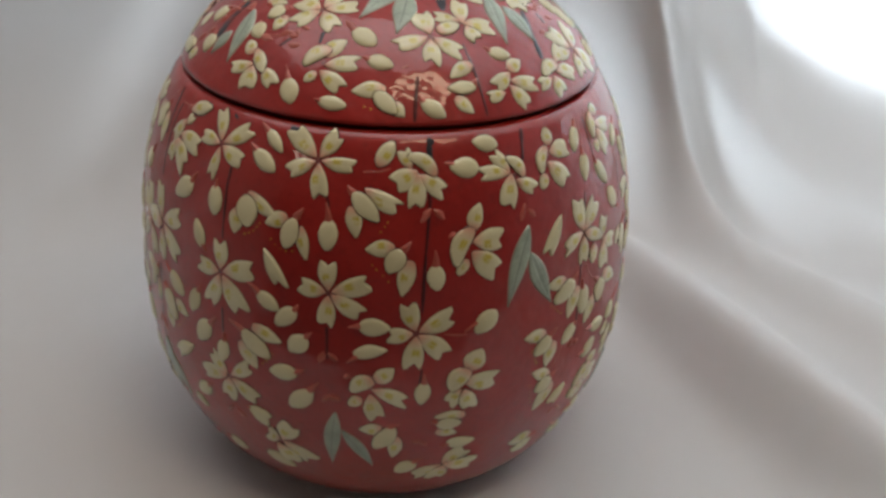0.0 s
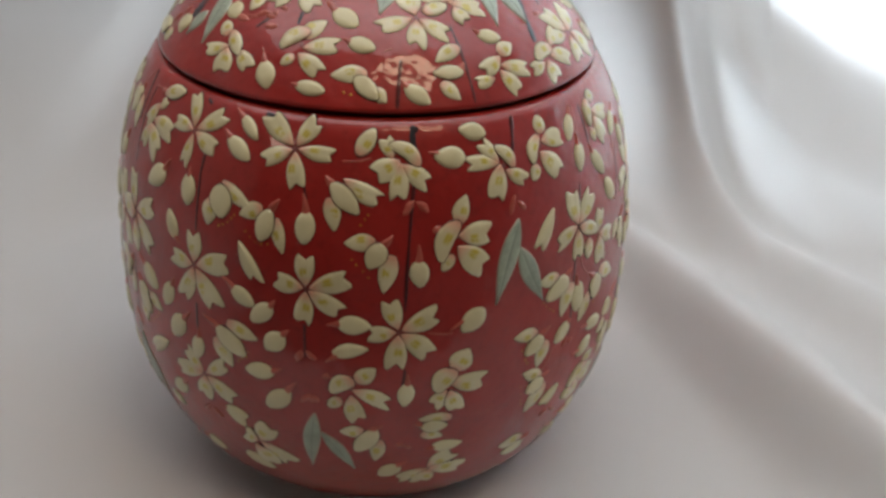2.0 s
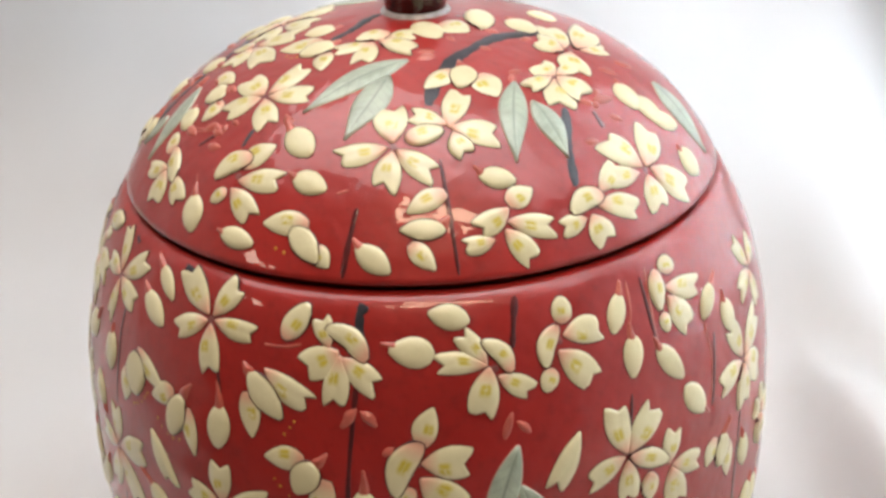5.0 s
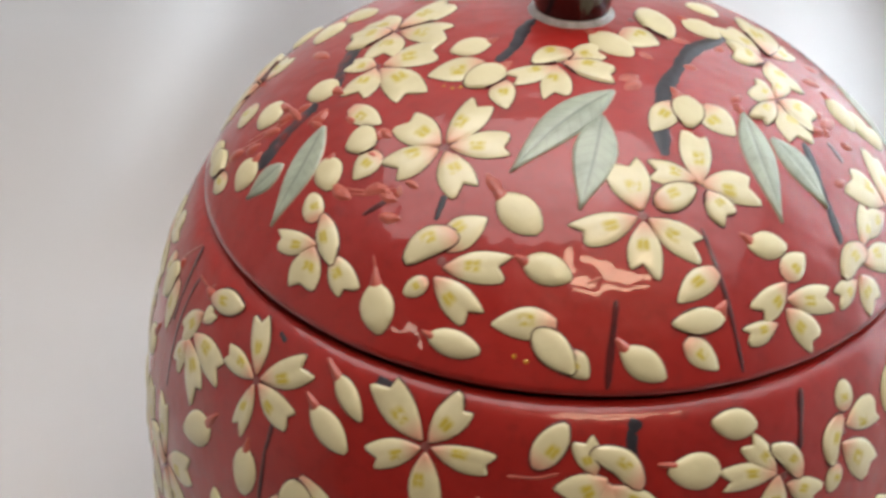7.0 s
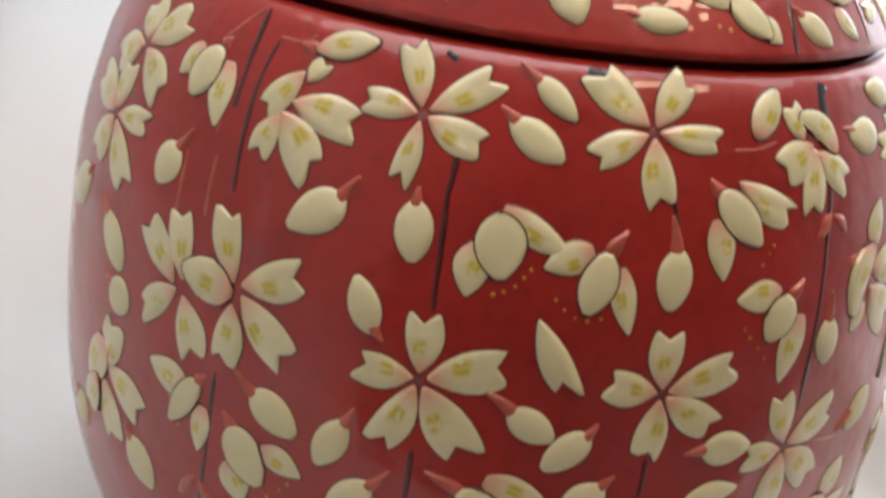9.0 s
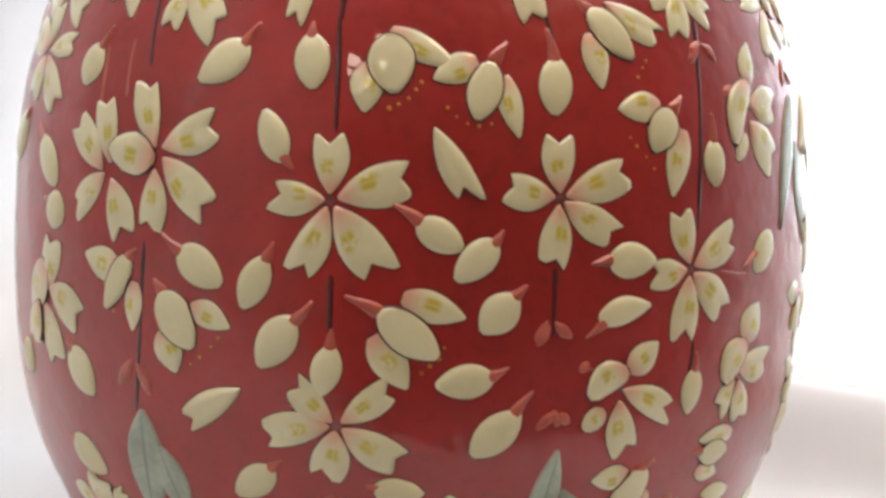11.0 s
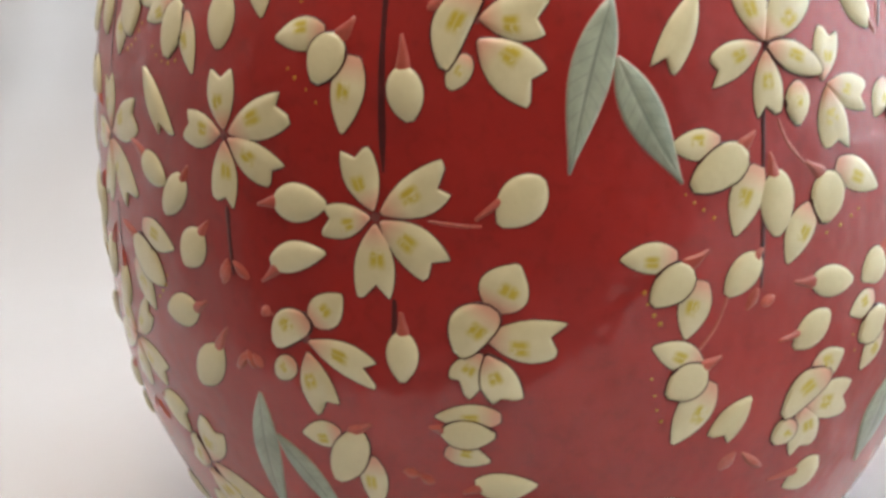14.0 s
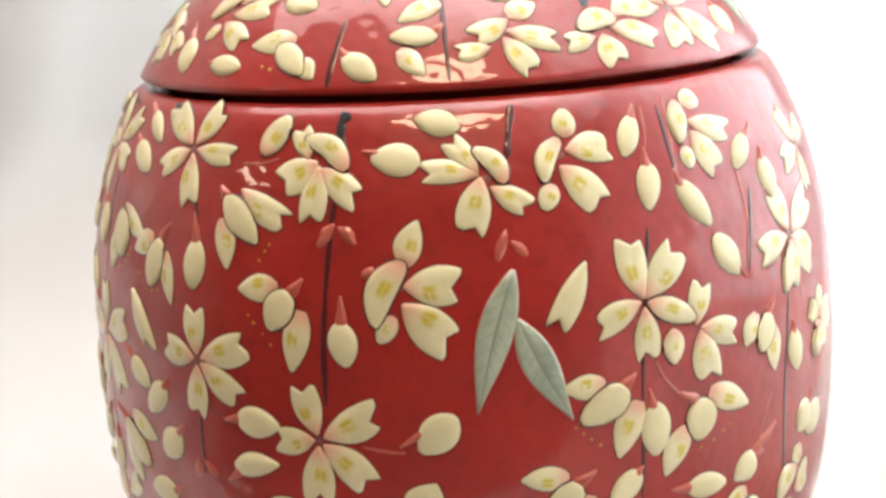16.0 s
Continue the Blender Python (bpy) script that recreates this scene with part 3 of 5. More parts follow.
blossom(jar, -55.1, 18.6, [(5.2, 3.6, 0.6, 17.5, 7.5, 'n'), (7.3, 3.7, 20.1, 10.2, 8.6, 'n'), (7.6, 1.5, 19.6, -7.9, 9.2, 'n'), (5.5, -1.0, 4.9, -13.5, 7.5, 'n'), (-7.8, -0.5, -11.3, 13.2, 7.4, 'n'), (-10.4, -2.0, -20.6, 8.5, 8.2, 'n'), (-9.6, -2.9, -19.6, -11.2, 7.1, 'n'), (-7.2, -3.9, -2.8, -15.8, 8.8, 'n'), (5.2, 1.2, -7.8, 2.7, 10.5, 'o')])
bud(jar, -73.2, 17.6, (-4.8, 5.1, 4.3, -5.0, 8.9, 'o'), calyx=(-2.8, 3.1, -7.4, 8.3))
bud(jar, -70.6, 12.1, (-4.4, 1.5, 3.8, -1.6, 9.4, 'o'), calyx=(-2.6, 0.9, -6.9, 2.2))
blossom(jar, -73.0, 2.3, [(0.6, -0.4, 3.8, 12.0, 12.2, 'n'), (0.0, 6.2, -7.3, -7.0, 10.8, 'o'), (1.9, 0.3, 15.4, -5.2, 11.9, 'n'), (-0.8, -3.2, 5.1, -16.1, 10.5, 'n'), (-2.3, -3.3, -6.3, -12.9, 7.8, 'n')])
bud(jar, -80.9, -7.8, (-3.6, 2.7, 3.1, -3.0, 11.9, 'o'), calyx=(-2.0, 1.7, -5.9, 3.4))
blossom(jar, -55.6, 6.8, [(-2.5, -0.7, -14.3, 2.0, 7.7, 'p'), (2.0, -2.4, 1.3, -12.8, 5.1, 'p'), (0.2, 3.0, -6.7, -8.9, 6.6, 'o')], calyx=(-0.8, 1.8, 2.0, 4.6), stamens=[(-7.6, -4.0), (-6.6, -6.2), (-4.6, -9.3)])
bud(jar, -44.1, 29.2, (5.1, 3.8, -5.3, -3.8, 8.8, 'o'), calyx=(3.1, 2.2, 6.9, 8.6))
bud(jar, -33.4, 29.6, (-0.6, 5.7, 0.6, -5.4, 7.7, 'o'), calyx=(-0.3, 3.4, -0.5, 8.2))
blossom(jar, -25.3, 31.6, [(1.1, 2.5, 14.5, -3.6, 5.7, 'p'), (-1.9, -3.9, -3.3, -13.7, 7.2, 'p'), (0.8, 1.8, 2.4, -9.8, 10.9, 'o')], stamens=[(1.6, -12.8), (3.4, -12.0), (5.3, -10.7), (6.6, -8.9), (7.7, -7.3)])
blossom(jar, -13.3, 29.8, [(-2.7, 1.0, -11.3, -2.6, 6.4, 'p'), (2.6, -1.8, 5.9, -13.7, 5.1, 'p'), (0.2, 0.8, -2.7, -10.5, 8.1, 'o')], calyx=(0.4, 0.6, 3.4, 5.1), stamens=[(-8.6, -8.3), (-6.8, -10.1), (-4.6, -11.4), (-2.3, -11.8), (0.2, -11.3)])
bud(jar, -5.8, 28.1, (0.4, 5.9, -0.3, -5.6, 7.6, 'o'), calyx=(0.2, 3.5, -1.3, 12.0))
bud(jar, -37.1, 22.2, (2.1, -4.9, -2.3, 5.2, 6.7, 'o'), calyx=(1.3, -2.9, 4.4, -6.1))
loose_petal(jar, -17.3, 20.4, (-3.8, 6.7, 4.0, -6.8, 6.3, 'n'))
blossom(jar, -30.4, 16.2, [(-0.1, 1.4, -0.7, 13.1, 7.6, 'n'), (1.6, 0.6, 15.7, 5.3, 9.0, 'n'), (1.1, -1.3, 11.0, -13.7, 9.8, 'n'), (-0.6, -1.4, -6.5, -14.7, 7.6, 'n'), (-1.2, 0.1, -12.1, 0.5, 7.3, 'n')])
bud(jar, -18.5, 13.1, (-4.4, 2.5, 4.6, -2.5, 7.0, 'o'), calyx=(-2.6, 1.5, -9.7, 6.3))
bud(jar, -14.4, 10.5, (3.9, 4.0, -3.9, -3.8, 7.3, 'o'), calyx=(2.3, 2.4, 5.3, 6.3))
blossom(jar, -5.3, 17.1, [(-0.0, 1.3, -0.3, 12.8, 7.4, 'n'), (1.5, 0.6, 15.5, 5.7, 8.2, 'n'), (1.2, -0.7, 12.6, -7.5, 7.5, 'n'), (-0.1, -1.3, -1.3, -13.4, 7.2, 'n'), (-1.1, 0.3, -11.1, 2.2, 7.5, 'n')])
blossom(jar, 9.4, 25.6, [(-2.7, 1.8, -13.2, 1.5, 6.6, 'p'), (3.2, -2.9, 0.3, -16.5, 6.9, 'p'), (-0.3, 1.2, -4.8, -7.3, 8.8, 'o')], calyx=(0.1, 0.6, 3.4, 4.3), stamens=[(-10.7, -4.4), (-9.2, -6.2), (-6.8, -8.5), (-4.8, -10.9)])
bud(jar, 16.4, 20.7, (-0.5, 5.0, 0.8, -4.9, 7.3, 'o'), calyx=(-0.3, 3.0, -0.2, 10.8))
blossom(jar, 12.7, 9.2, [(-0.4, 1.3, -3.4, 12.6, 7.4, 'n'), (1.2, 0.7, 14.1, 7.3, 8.6, 'n'), (1.0, -1.0, 11.2, -10.1, 8.5, 'n'), (-0.2, -1.5, -1.5, -15.4, 8.4, 'n'), (-1.2, -0.1, -10.8, -0.8, 6.9, 'n')])
bud(jar, 4.0, 10.6, (-5.6, 0.1, 6.1, -0.3, 8.0, 'o'), calyx=(-3.4, 0.1, -9.5, -0.6))
bud(jar, 3.4, 4.8, (-6.1, -1.3, 6.4, 1.3, 6.2, 'p'), calyx=(-3.7, -0.8, -8.8, -5.0))
bud(jar, 27.4, 10.2, (4.2, 4.1, -3.9, -3.9, 9.1, 'o'), calyx=(2.5, 2.5, -8.3, -2.8))
bud(jar, -45.3, 8.2, (-5.4, 3.0, 4.9, -3.1, 8.7, 'o'), calyx=(-3.2, 1.8, -10.2, 6.3))
bud(jar, -38.6, 7.1, (2.3, 5.4, -2.5, -5.4, 7.1, 'o'), calyx=(1.4, 3.3, 3.8, 8.4))
blossom(jar, -49.1, 3.0, [(4.8, 1.1, 14.1, -2.1, 6.1, 'p'), (-2.3, -4.6, 1.1, -13.1, 7.7, 'p'), (-2.6, 3.4, 5.2, -7.4, 10.5, 'o')], calyx=(-1.8, 3.0, -4.7, 6.1), stamens=[(4.8, -10.9), (7.1, -9.1), (9.8, -6.6), (11.5, -4.6)])
bud(jar, -36.0, 0.8, (3.5, 5.3, -3.5, -5.4, 8.6, 'o'), calyx=(2.1, 3.2, 7.5, 8.8))
blossom(jar, -29.0, -8.1, [(-1.0, 0.8, -9.1, 8.0, 6.7, 'n'), (1.0, 0.8, 10.8, 8.4, 6.5, 'n'), (1.2, -0.7, 13.0, -7.6, 8.2, 'n'), (-0.3, -1.2, -2.3, -11.9, 8.4, 'n'), (-1.5, -0.3, -15.2, -3.2, 7.7, 'n')])
bud(jar, -30.3, -2.0, (1.2, 5.3, -1.2, -5.3, 6.7, 'o'), calyx=(0.7, 3.2, 1.0, 8.6))
blossom(jar, -24.0, 4.5, [(3.4, 3.8, 16.0, 0.0, 6.7, 'p'), (-2.2, -4.3, 4.8, -14.8, 7.8, 'p'), (-1.1, 0.6, 10.7, -8.2, 9.4, 'o')], calyx=(-0.5, 0.2, -8.1, 3.5), stamens=[(7.6, -11.5), (9.3, -10.0), (11.0, -8.5), (12.1, -6.2)])
loose_petal(jar, -43.5, -7.2, (6.1, 4.1, -6.6, -4.3, 6.5, 'n'))
leaf(jar, -53.4, -16.5, (-0.7, 13.2, -1.6, -15.4, 11.7, 'l'))
leaf(jar, -49.7, -18.0, (-3.3, 8.4, 2.5, -9.4, 8.4, 'l'))
bud(jar, -65.3, -17.6, (-6.5, 2.6, 5.3, -2.9, 14.9, 'o'), calyx=(-3.8, 1.6, -8.5, 3.7))
blossom(jar, -66.0, -24.6, [(-0.9, -0.1, -10.5, -1.5, 13.6, 'n'), (0.3, 0.8, 2.9, 7.9, 11.0, 'n'), (1.3, 0.7, 11.5, 6.2, 4.0, 'n'), (0.4, -0.3, 4.4, -2.6, 12.3, 'n')])
bud(jar, -38.7, -15.7, (4.3, 3.4, -4.4, -3.8, 7.5, 'o'), calyx=(2.6, 2.1, 6.3, 5.4))
bud(jar, -21.8, -15.5, (-5.0, 0.2, 5.0, -0.4, 6.8, 'p'), calyx=(-3.0, 0.2, -6.8, 0.6))
bud(jar, -15.1, -2.6, (5.9, 0.8, -5.8, -0.8, 7.7, 'o'), calyx=(3.5, 0.5, 8.9, 2.9))
bud(jar, -11.7, 5.0, (3.6, 3.6, -3.4, -3.8, 8.5, 'o'), calyx=(2.2, 2.1, 5.6, 5.7))
bud(jar, -11.3, -8.6, (4.6, 4.5, -4.7, -4.6, 8.5, 'o'), calyx=(2.7, 2.7, 7.3, 8.9))
blossom(jar, 3.5, -3.9, [(1.9, 3.6, 8.9, 9.2, 7.1, 'p'), (1.2, 4.0, -7.4, -1.5, 8.1, 'n'), (-3.5, -4.6, -8.0, -8.6, 5.8, 'n'), (0.1, -2.9, 2.9, -14.7, 7.7, 'n'), (0.8, -0.5, 14.3, -7.0, 7.0, 'n')])
bud(jar, 14.4, -5.3, (0.5, 5.0, -0.4, -5.2, 6.7, 'o'), calyx=(0.3, 3.0, 0.5, 8.6))
blossom(jar, 23.5, -2.9, [(1.3, 4.7, 6.3, 12.8, 10.1, 'p'), (1.3, 4.7, -5.8, -3.9, 9.9, 'n'), (-0.6, -0.7, 13.5, -2.1, 8.8, 'n'), (-1.5, -4.1, -6.1, -11.0, 7.0, 'n'), (-0.4, -4.3, 3.0, -13.6, 7.4, 'n')])
bud(jar, -64.4, -6.6, (-4.6, 4.5, 3.9, -4.6, 9.8, 'o'), calyx=(-2.7, 2.7, -6.3, 6.4))
bud(jar, -42.0, -20.9, (-3.5, 2.0, 3.5, -2.2, 5.1, 'o'))
sepal(jar, -6.8, 3.0, (-1.0, -1.9, 1.2, 2.0, 1.5, 's'))
sepal(jar, -4.3, 3.2, (1.8, -1.2, -1.8, 1.4, 1.4, 's'))
sepal(jar, -5.5, -7.2, (-2.0, -1.9, 2.1, 1.9, 1.6, 's'))
sepal(jar, -4.5, -7.0, (0.8, -1.7, -0.6, 1.8, 1.4, 's'))
sepal(jar, -30.5, -17.6, (-2.0, -2.1, 2.0, 2.0, 1.5, 's'))
sepal(jar, -27.5, -17.9, (2.0, -2.1, -2.1, 2.0, 1.7, 's'))
sepal(jar, -56.2, -5.2, (-2.1, -2.9, 1.9, 2.8, 2.1, 's'))
sepal(jar, -53.3, -5.6, (1.7, -3.2, -2.0, 3.1, 2.3, 's'))
sepal(jar, 14.6, 32.5, (-1.3, -1.8, 1.4, 1.8, 1.8, 's'))
sepal(jar, 17.1, 32.5, (1.7, -1.0, -1.7, 1.1, 2.0, 's'))
sepal(jar, -1.4, -1.2, (0.9, 0.8, -0.9, -0.9, 1.6, 's'))
branch(jar, INCISED, 0.8, [(-30.7, 34.3), (-30.3, 27.7), (-30.1, 23.0)])
branch(jar, INCISED, 0.6, [(-30.0, 8.5), (-30.0, 1.9)])
branch(jar, INCISED, 0.6, [(-5.5, 9.9), (-5.4, 2.4)])
branch(jar, INCISED, 1.15, [(16.0, 38.6), (15.4, 35.6), (14.2, 23.9), (13.8, 13.5)])
branch(jar, INCISED, 0.9, [(14.1, 0.8), (13.7, -4.3)])
branch(jar, INCISED, 0.7, [(-53.3, 10.2), (-53.8, -0.5), (-54.8, -9.7)])
blossom(jar, 20.1, -14.0, [(7.5, 3.4, -4.9, 3.8, 5.3, 'p'), (-3.7, -4.0, 4.7, -6.2, 5.2, 'p'), (-4.1, 0.4, 6.1, -0.3, 7.2, 'o')], calyx=(-1.9, 0.4, -6.5, 1.4))
bud(jar, 24.3, -20.4, (-5.9, 0.1, 5.9, -0.2, 7.0, 'p'), calyx=(-3.5, 0.1, -8.6, -2.0))
leaf(jar, -4.1, -18.4, (0.5, 14.1, -2.5, -16.9, 7.2, 'l'), -0.02)
leaf(jar, 0.8, -21.2, (-6.2, 10.1, 5.5, -11.5, 6.0, 'l'), 0.04)
blossom(jar, 8.1, -15.4, [(-3.6, 1.4, -12.4, 0.5, 6.1, 'p'), (2.1, -3.4, 0.9, -16.4, 6.0, 'p'), (1.1, 2.1, -6.4, -9.9, 8.9, 'o')], calyx=(-1.6, 1.3, 3.3, 4.0))
blossom(jar, -17.7, -22.8, [(0.6, 0.7, 6.2, 11.3, 11.4, 'n'), (-0.1, 1.3, -5.9, 2.8, 11.6, 'n'), (1.0, -0.2, 12.6, -10.2, 15.2, 'n'), (-2.0, -2.3, 3.6, -14.1, 13.6, 'n')])
loose_petal(jar, -22.0, -16.4, (-4.5, 2.0, 4.2, -2.2, 9.3, 'n'))
blossom(jar, 44.2, 2.2, [(-2.5, 2.4, -13.2, 3.1, 6.1, 'p'), (2.5, -2.7, -0.9, -13.4, 6.8, 'p'), (0.2, 0.3, -7.4, -6.0, 8.2, 'o')], calyx=(-1.0, 0.4, 4.0, 3.1), stamens=[(-8.9, -3.6), (-8.3, -5.9), (-7.1, -8.2), (-5.9, -10.0)])
blossom(jar, 46.0, -9.0, [(-1.1, 1.5, -10.6, 6.2, 6.1, 'p'), (1.2, -2.3, -6.0, -14.8, 8.0, 'p'), (-0.0, 0.8, -7.7, -4.0, 8.5, 'o')], calyx=(-1.7, 0.5, 3.4, 2.6), stamens=[(-10.9, -0.1), (-10.2, -3.7), (-9.7, -6.8), (-8.7, -9.4)])
loose_petal(jar, 49.8, -14.9, (3.4, 3.9, -3.1, -4.2, 6.8, 'n'))
blossom(jar, 59.8, -14.3, [(0.4, 4.4, 9.2, 7.6, 7.5, 'p'), (5.3, 4.1, -6.0, -3.3, 8.4, 'n'), (-0.8, -1.5, 13.0, -3.8, 9.5, 'n'), (-1.3, -2.6, 1.7, -13.2, 8.8, 'n'), (-2.8, -5.2, -7.3, -9.3, 6.9, 'n')])
bud(jar, 62.0, -25.1, (4.7, 1.9, -4.2, -2.3, 9.3, 'p'), calyx=(2.8, 1.2, -9.7, 0.9))
bud(jar, 58.5, -31.0, (1.8, 3.5, -1.5, -3.9, 14.3, 'o'), calyx=(1.1, 2.1, -8.0, 7.3))
bud(jar, 50.2, 0.8, (3.6, 3.5, -3.4, -3.4, 6.8, 'o'), calyx=(2.2, 2.1, 4.6, 4.6))
blossom(jar, 46.2, -27.5, [(-0.8, 1.4, -12.3, 1.3, 9.4, 'p'), (0.7, -1.4, -7.9, -6.0, 10.3, 'o')], calyx=(-1.0, -0.1, 3.0, 2.8))
sepal(jar, -6.5, 2.4, (-1.2, -1.8, 1.2, 2.0, 1.5, 's'))
sepal(jar, -4.2, 2.8, (1.8, -0.9, -1.6, 1.1, 1.6, 's'))
sepal(jar, -5.5, -7.3, (-2.1, -1.5, 2.1, 1.6, 1.4, 's'))
sepal(jar, -3.5, -7.1, (1.1, -1.1, -0.9, 1.3, 1.7, 's'))
sepal(jar, 13.8, -19.0, (-1.5, 0.4, 1.6, -0.4, 1.7, 's'))
sepal(jar, 15.5, -19.7, (1.3, -0.9, -1.2, 0.9, 1.6, 's'))
sepal(jar, 49.7, -20.3, (-1.5, -1.7, 1.6, 1.6, 2.3, 's'))
sepal(jar, 53.0, -20.9, (3.0, -2.4, -2.6, 2.4, 1.4, 's'))
sepal(jar, 53.4, -2.3, (-1.5, -0.7, 1.4, 0.5, 1.7, 's'))
bud(jar, 62.2, -1.7, (-5.6, 0.8, 6.2, -1.0, 6.8, 'o'), calyx=(-3.4, 0.5, -10.0, 1.3))
bud(jar, 59.5, -6.6, (4.7, 2.7, -4.6, -2.9, 7.6, 'o'), calyx=(2.8, 1.6, -8.4, -1.0))
bud(jar, 69.2, -1.3, (3.7, 2.4, -3.5, -2.5, 7.2, 'o'), calyx=(2.2, 1.5, 12.3, 7.9))
blossom(jar, 71.2, -6.9, [(-2.8, 3.9, -10.5, 1.4, 6.0, 'p'), (1.6, -4.5, -5.0, -11.8, 6.4, 'p'), (1.5, 0.3, -6.8, -4.9, 8.6, 'o')], stamens=[(-9.0, -3.3), (-8.0, -6.9)])
blossom(jar, 81.4, -7.6, [(0.6, 4.0, -7.3, -2.5, 8.5, 'n'), (4.3, 7.8, -0.9, 4.1, 6.7, 'p'), (2.0, -3.5, 9.4, -0.2, 10.3, 'n'), (-0.7, -4.8, -3.5, -11.4, 10.6, 'n'), (-5.1, -4.2, -9.2, -6.5, 4.6, 'n')])
leaf(jar, 74.7, -21.0, (3.2, 9.5, -0.8, -11.5, 13.8, 'l'))
bud(jar, 83.9, 0.9, (3.9, 2.8, -3.3, -2.7, 9.9, 'o'), calyx=(2.3, 1.7, 5.4, 5.8))
sepal(jar, 51.4, -1.9, (1.1, 1.8, -1.2, -2.0, 1.6, 's'))
blossom(jar, 11.9, 39.5, [(-12.9, 2.4, -7.0, 11.2, 7.2, 'o'), (-1.2, 1.0, -3.8, 8.1, 5.4, 'n'), (8.2, -1.1, -1.8, 6.0, 6.2, 'n'), (1.2, 0.2, -7.2, -4.4, 8.5, 'n'), (1.7, -0.7, 0.6, -12.8, 6.8, 'n'), (2.2, -1.3, 11.2, -7.8, 6.9, 'n')])
bud(jar, 23.4, 39.7, (5.3, -0.5, -5.4, 0.8, 8.0, 'o'), calyx=(3.2, -0.3, -7.4, 2.4))
bud(jar, 29.1, 43.3, (4.8, -1.1, -4.8, 1.4, 6.5, 'o'))
blossom(jar, 35.2, 37.3, [(-1.8, 1.6, -7.6, 9.6, 5.4, 'n'), (4.1, -0.8, -2.2, 7.0, 5.5, 'n'), (-1.8, 1.1, -14.1, 3.0, 5.7, 'n'), (-1.3, 0.5, -4.6, -11.0, 7.8, 'n'), (0.7, -1.9, 8.8, -6.4, 5.7, 'n')])
blossom(jar, 45.3, 39.1, [(1.9, 4.0, 2.3, 10.5, 6.3, 'n'), (-0.1, 3.8, -4.6, -5.4, 5.5, 'n'), (1.4, 1.0, 11.6, 1.1, 7.4, 'n'), (-0.5, -2.5, 7.5, -11.4, 8.1, 'n'), (-2.7, -6.3, -5.4, -11.3, 5.5, 'n')])
bud(jar, 55.6, 40.3, (2.4, 4.6, -2.1, -4.6, 5.6, 'o'), calyx=(1.4, 2.7, 3.4, 7.3))
bud(jar, 56.9, 34.8, (1.1, 5.3, -0.9, -5.1, 6.5, 'o'), calyx=(0.7, 3.1, 0.9, 8.8))
bud(jar, 63.6, 32.2, (-3.4, 5.5, 3.8, -5.4, 6.4, 'o'), calyx=(-2.1, 3.3, -3.8, 8.5))
blossom(jar, 65.9, 40.8, [(2.9, 2.8, 4.0, 7.6, 7.1, 'n'), (-1.3, 5.3, -3.6, -4.6, 5.8, 'o'), (0.6, -0.1, 13.2, -3.2, 6.6, 'n'), (0.4, -2.5, 5.8, -12.0, 8.0, 'n'), (-2.7, -5.7, -2.5, -10.6, 4.8, 'n')])
bud(jar, 74.7, 36.5, (4.2, 3.4, -3.6, -3.5, 5.9, 'o'), calyx=(2.5, 2.0, 7.6, 6.3))
bud(jar, 67.6, 26.0, (-3.1, 4.8, 3.5, -4.9, 7.5, 'o'), calyx=(-1.9, 2.8, 5.7, -6.4))
bud(jar, 79.6, 32.9, (-0.8, 5.0, 1.1, -4.9, 7.4, 'o'), calyx=(-0.5, 3.0, 0.1, 7.7))
blossom(jar, 82.2, 25.6, [(-0.6, 1.2, -4.4, 12.2, 8.3, 'n'), (1.2, 0.7, 15.8, 7.7, 9.2, 'n'), (-1.7, -0.1, -14.7, -1.4, 7.8, 'n'), (0.9, -0.8, 11.8, -8.6, 12.0, 'n'), (-0.4, -1.3, -2.4, -12.9, 9.1, 'n')])
blossom(jar, 56.8, 21.1, [(-5.5, 4.5, -7.7, 18.4, 7.8, 'n'), (-4.8, 4.4, 5.0, 14.4, 8.7, 'n'), (-5.3, 2.3, -5.2, -9.5, 6.9, 'n'), (-6.3, 3.8, -17.1, -0.1, 6.9, 'n'), (8.2, -4.0, 10.6, 5.6, 6.7, 'n'), (9.5, -4.9, 20.8, -7.6, 7.1, 'n'), (9.2, -5.5, 11.8, -17.1, 8.7, 'n'), (1.6, -3.8, 1.4, -11.7, 6.5, 'o'), (-4.5, 3.4, 7.7, -2.2, 6.6, 'o')])
leaf(jar, 34.8, 20.6, (4.9, 15.6, -4.6, -15.6, 8.4, 'l'), -0.015)
leaf(jar, 40.5, 17.1, (-5.2, 11.6, 5.9, -12.1, 8.2, 'l'), -0.02)
loose_petal(jar, 44.4, 24.8, (3.9, 6.9, -3.9, -6.9, 6.4, 'n'))
blossom(jar, 50.4, 13.1, [(-4.5, 2.4, -14.3, 2.8, 6.0, 'p'), (3.6, -2.9, -1.9, -15.2, 7.4, 'p'), (0.9, 0.4, -10.4, -5.4, 9.2, 'o')], calyx=(-0.5, 0.4, 3.2, 3.7), stamens=[(-11.8, -6.4), (-10.1, -8.1), (-8.3, -9.7), (-6.2, -11.4)])
bud(jar, 54.5, 7.7, (0.4, 6.1, -0.1, -6.3, 8.2, 'o'), calyx=(0.2, 3.7, -1.2, 9.6))
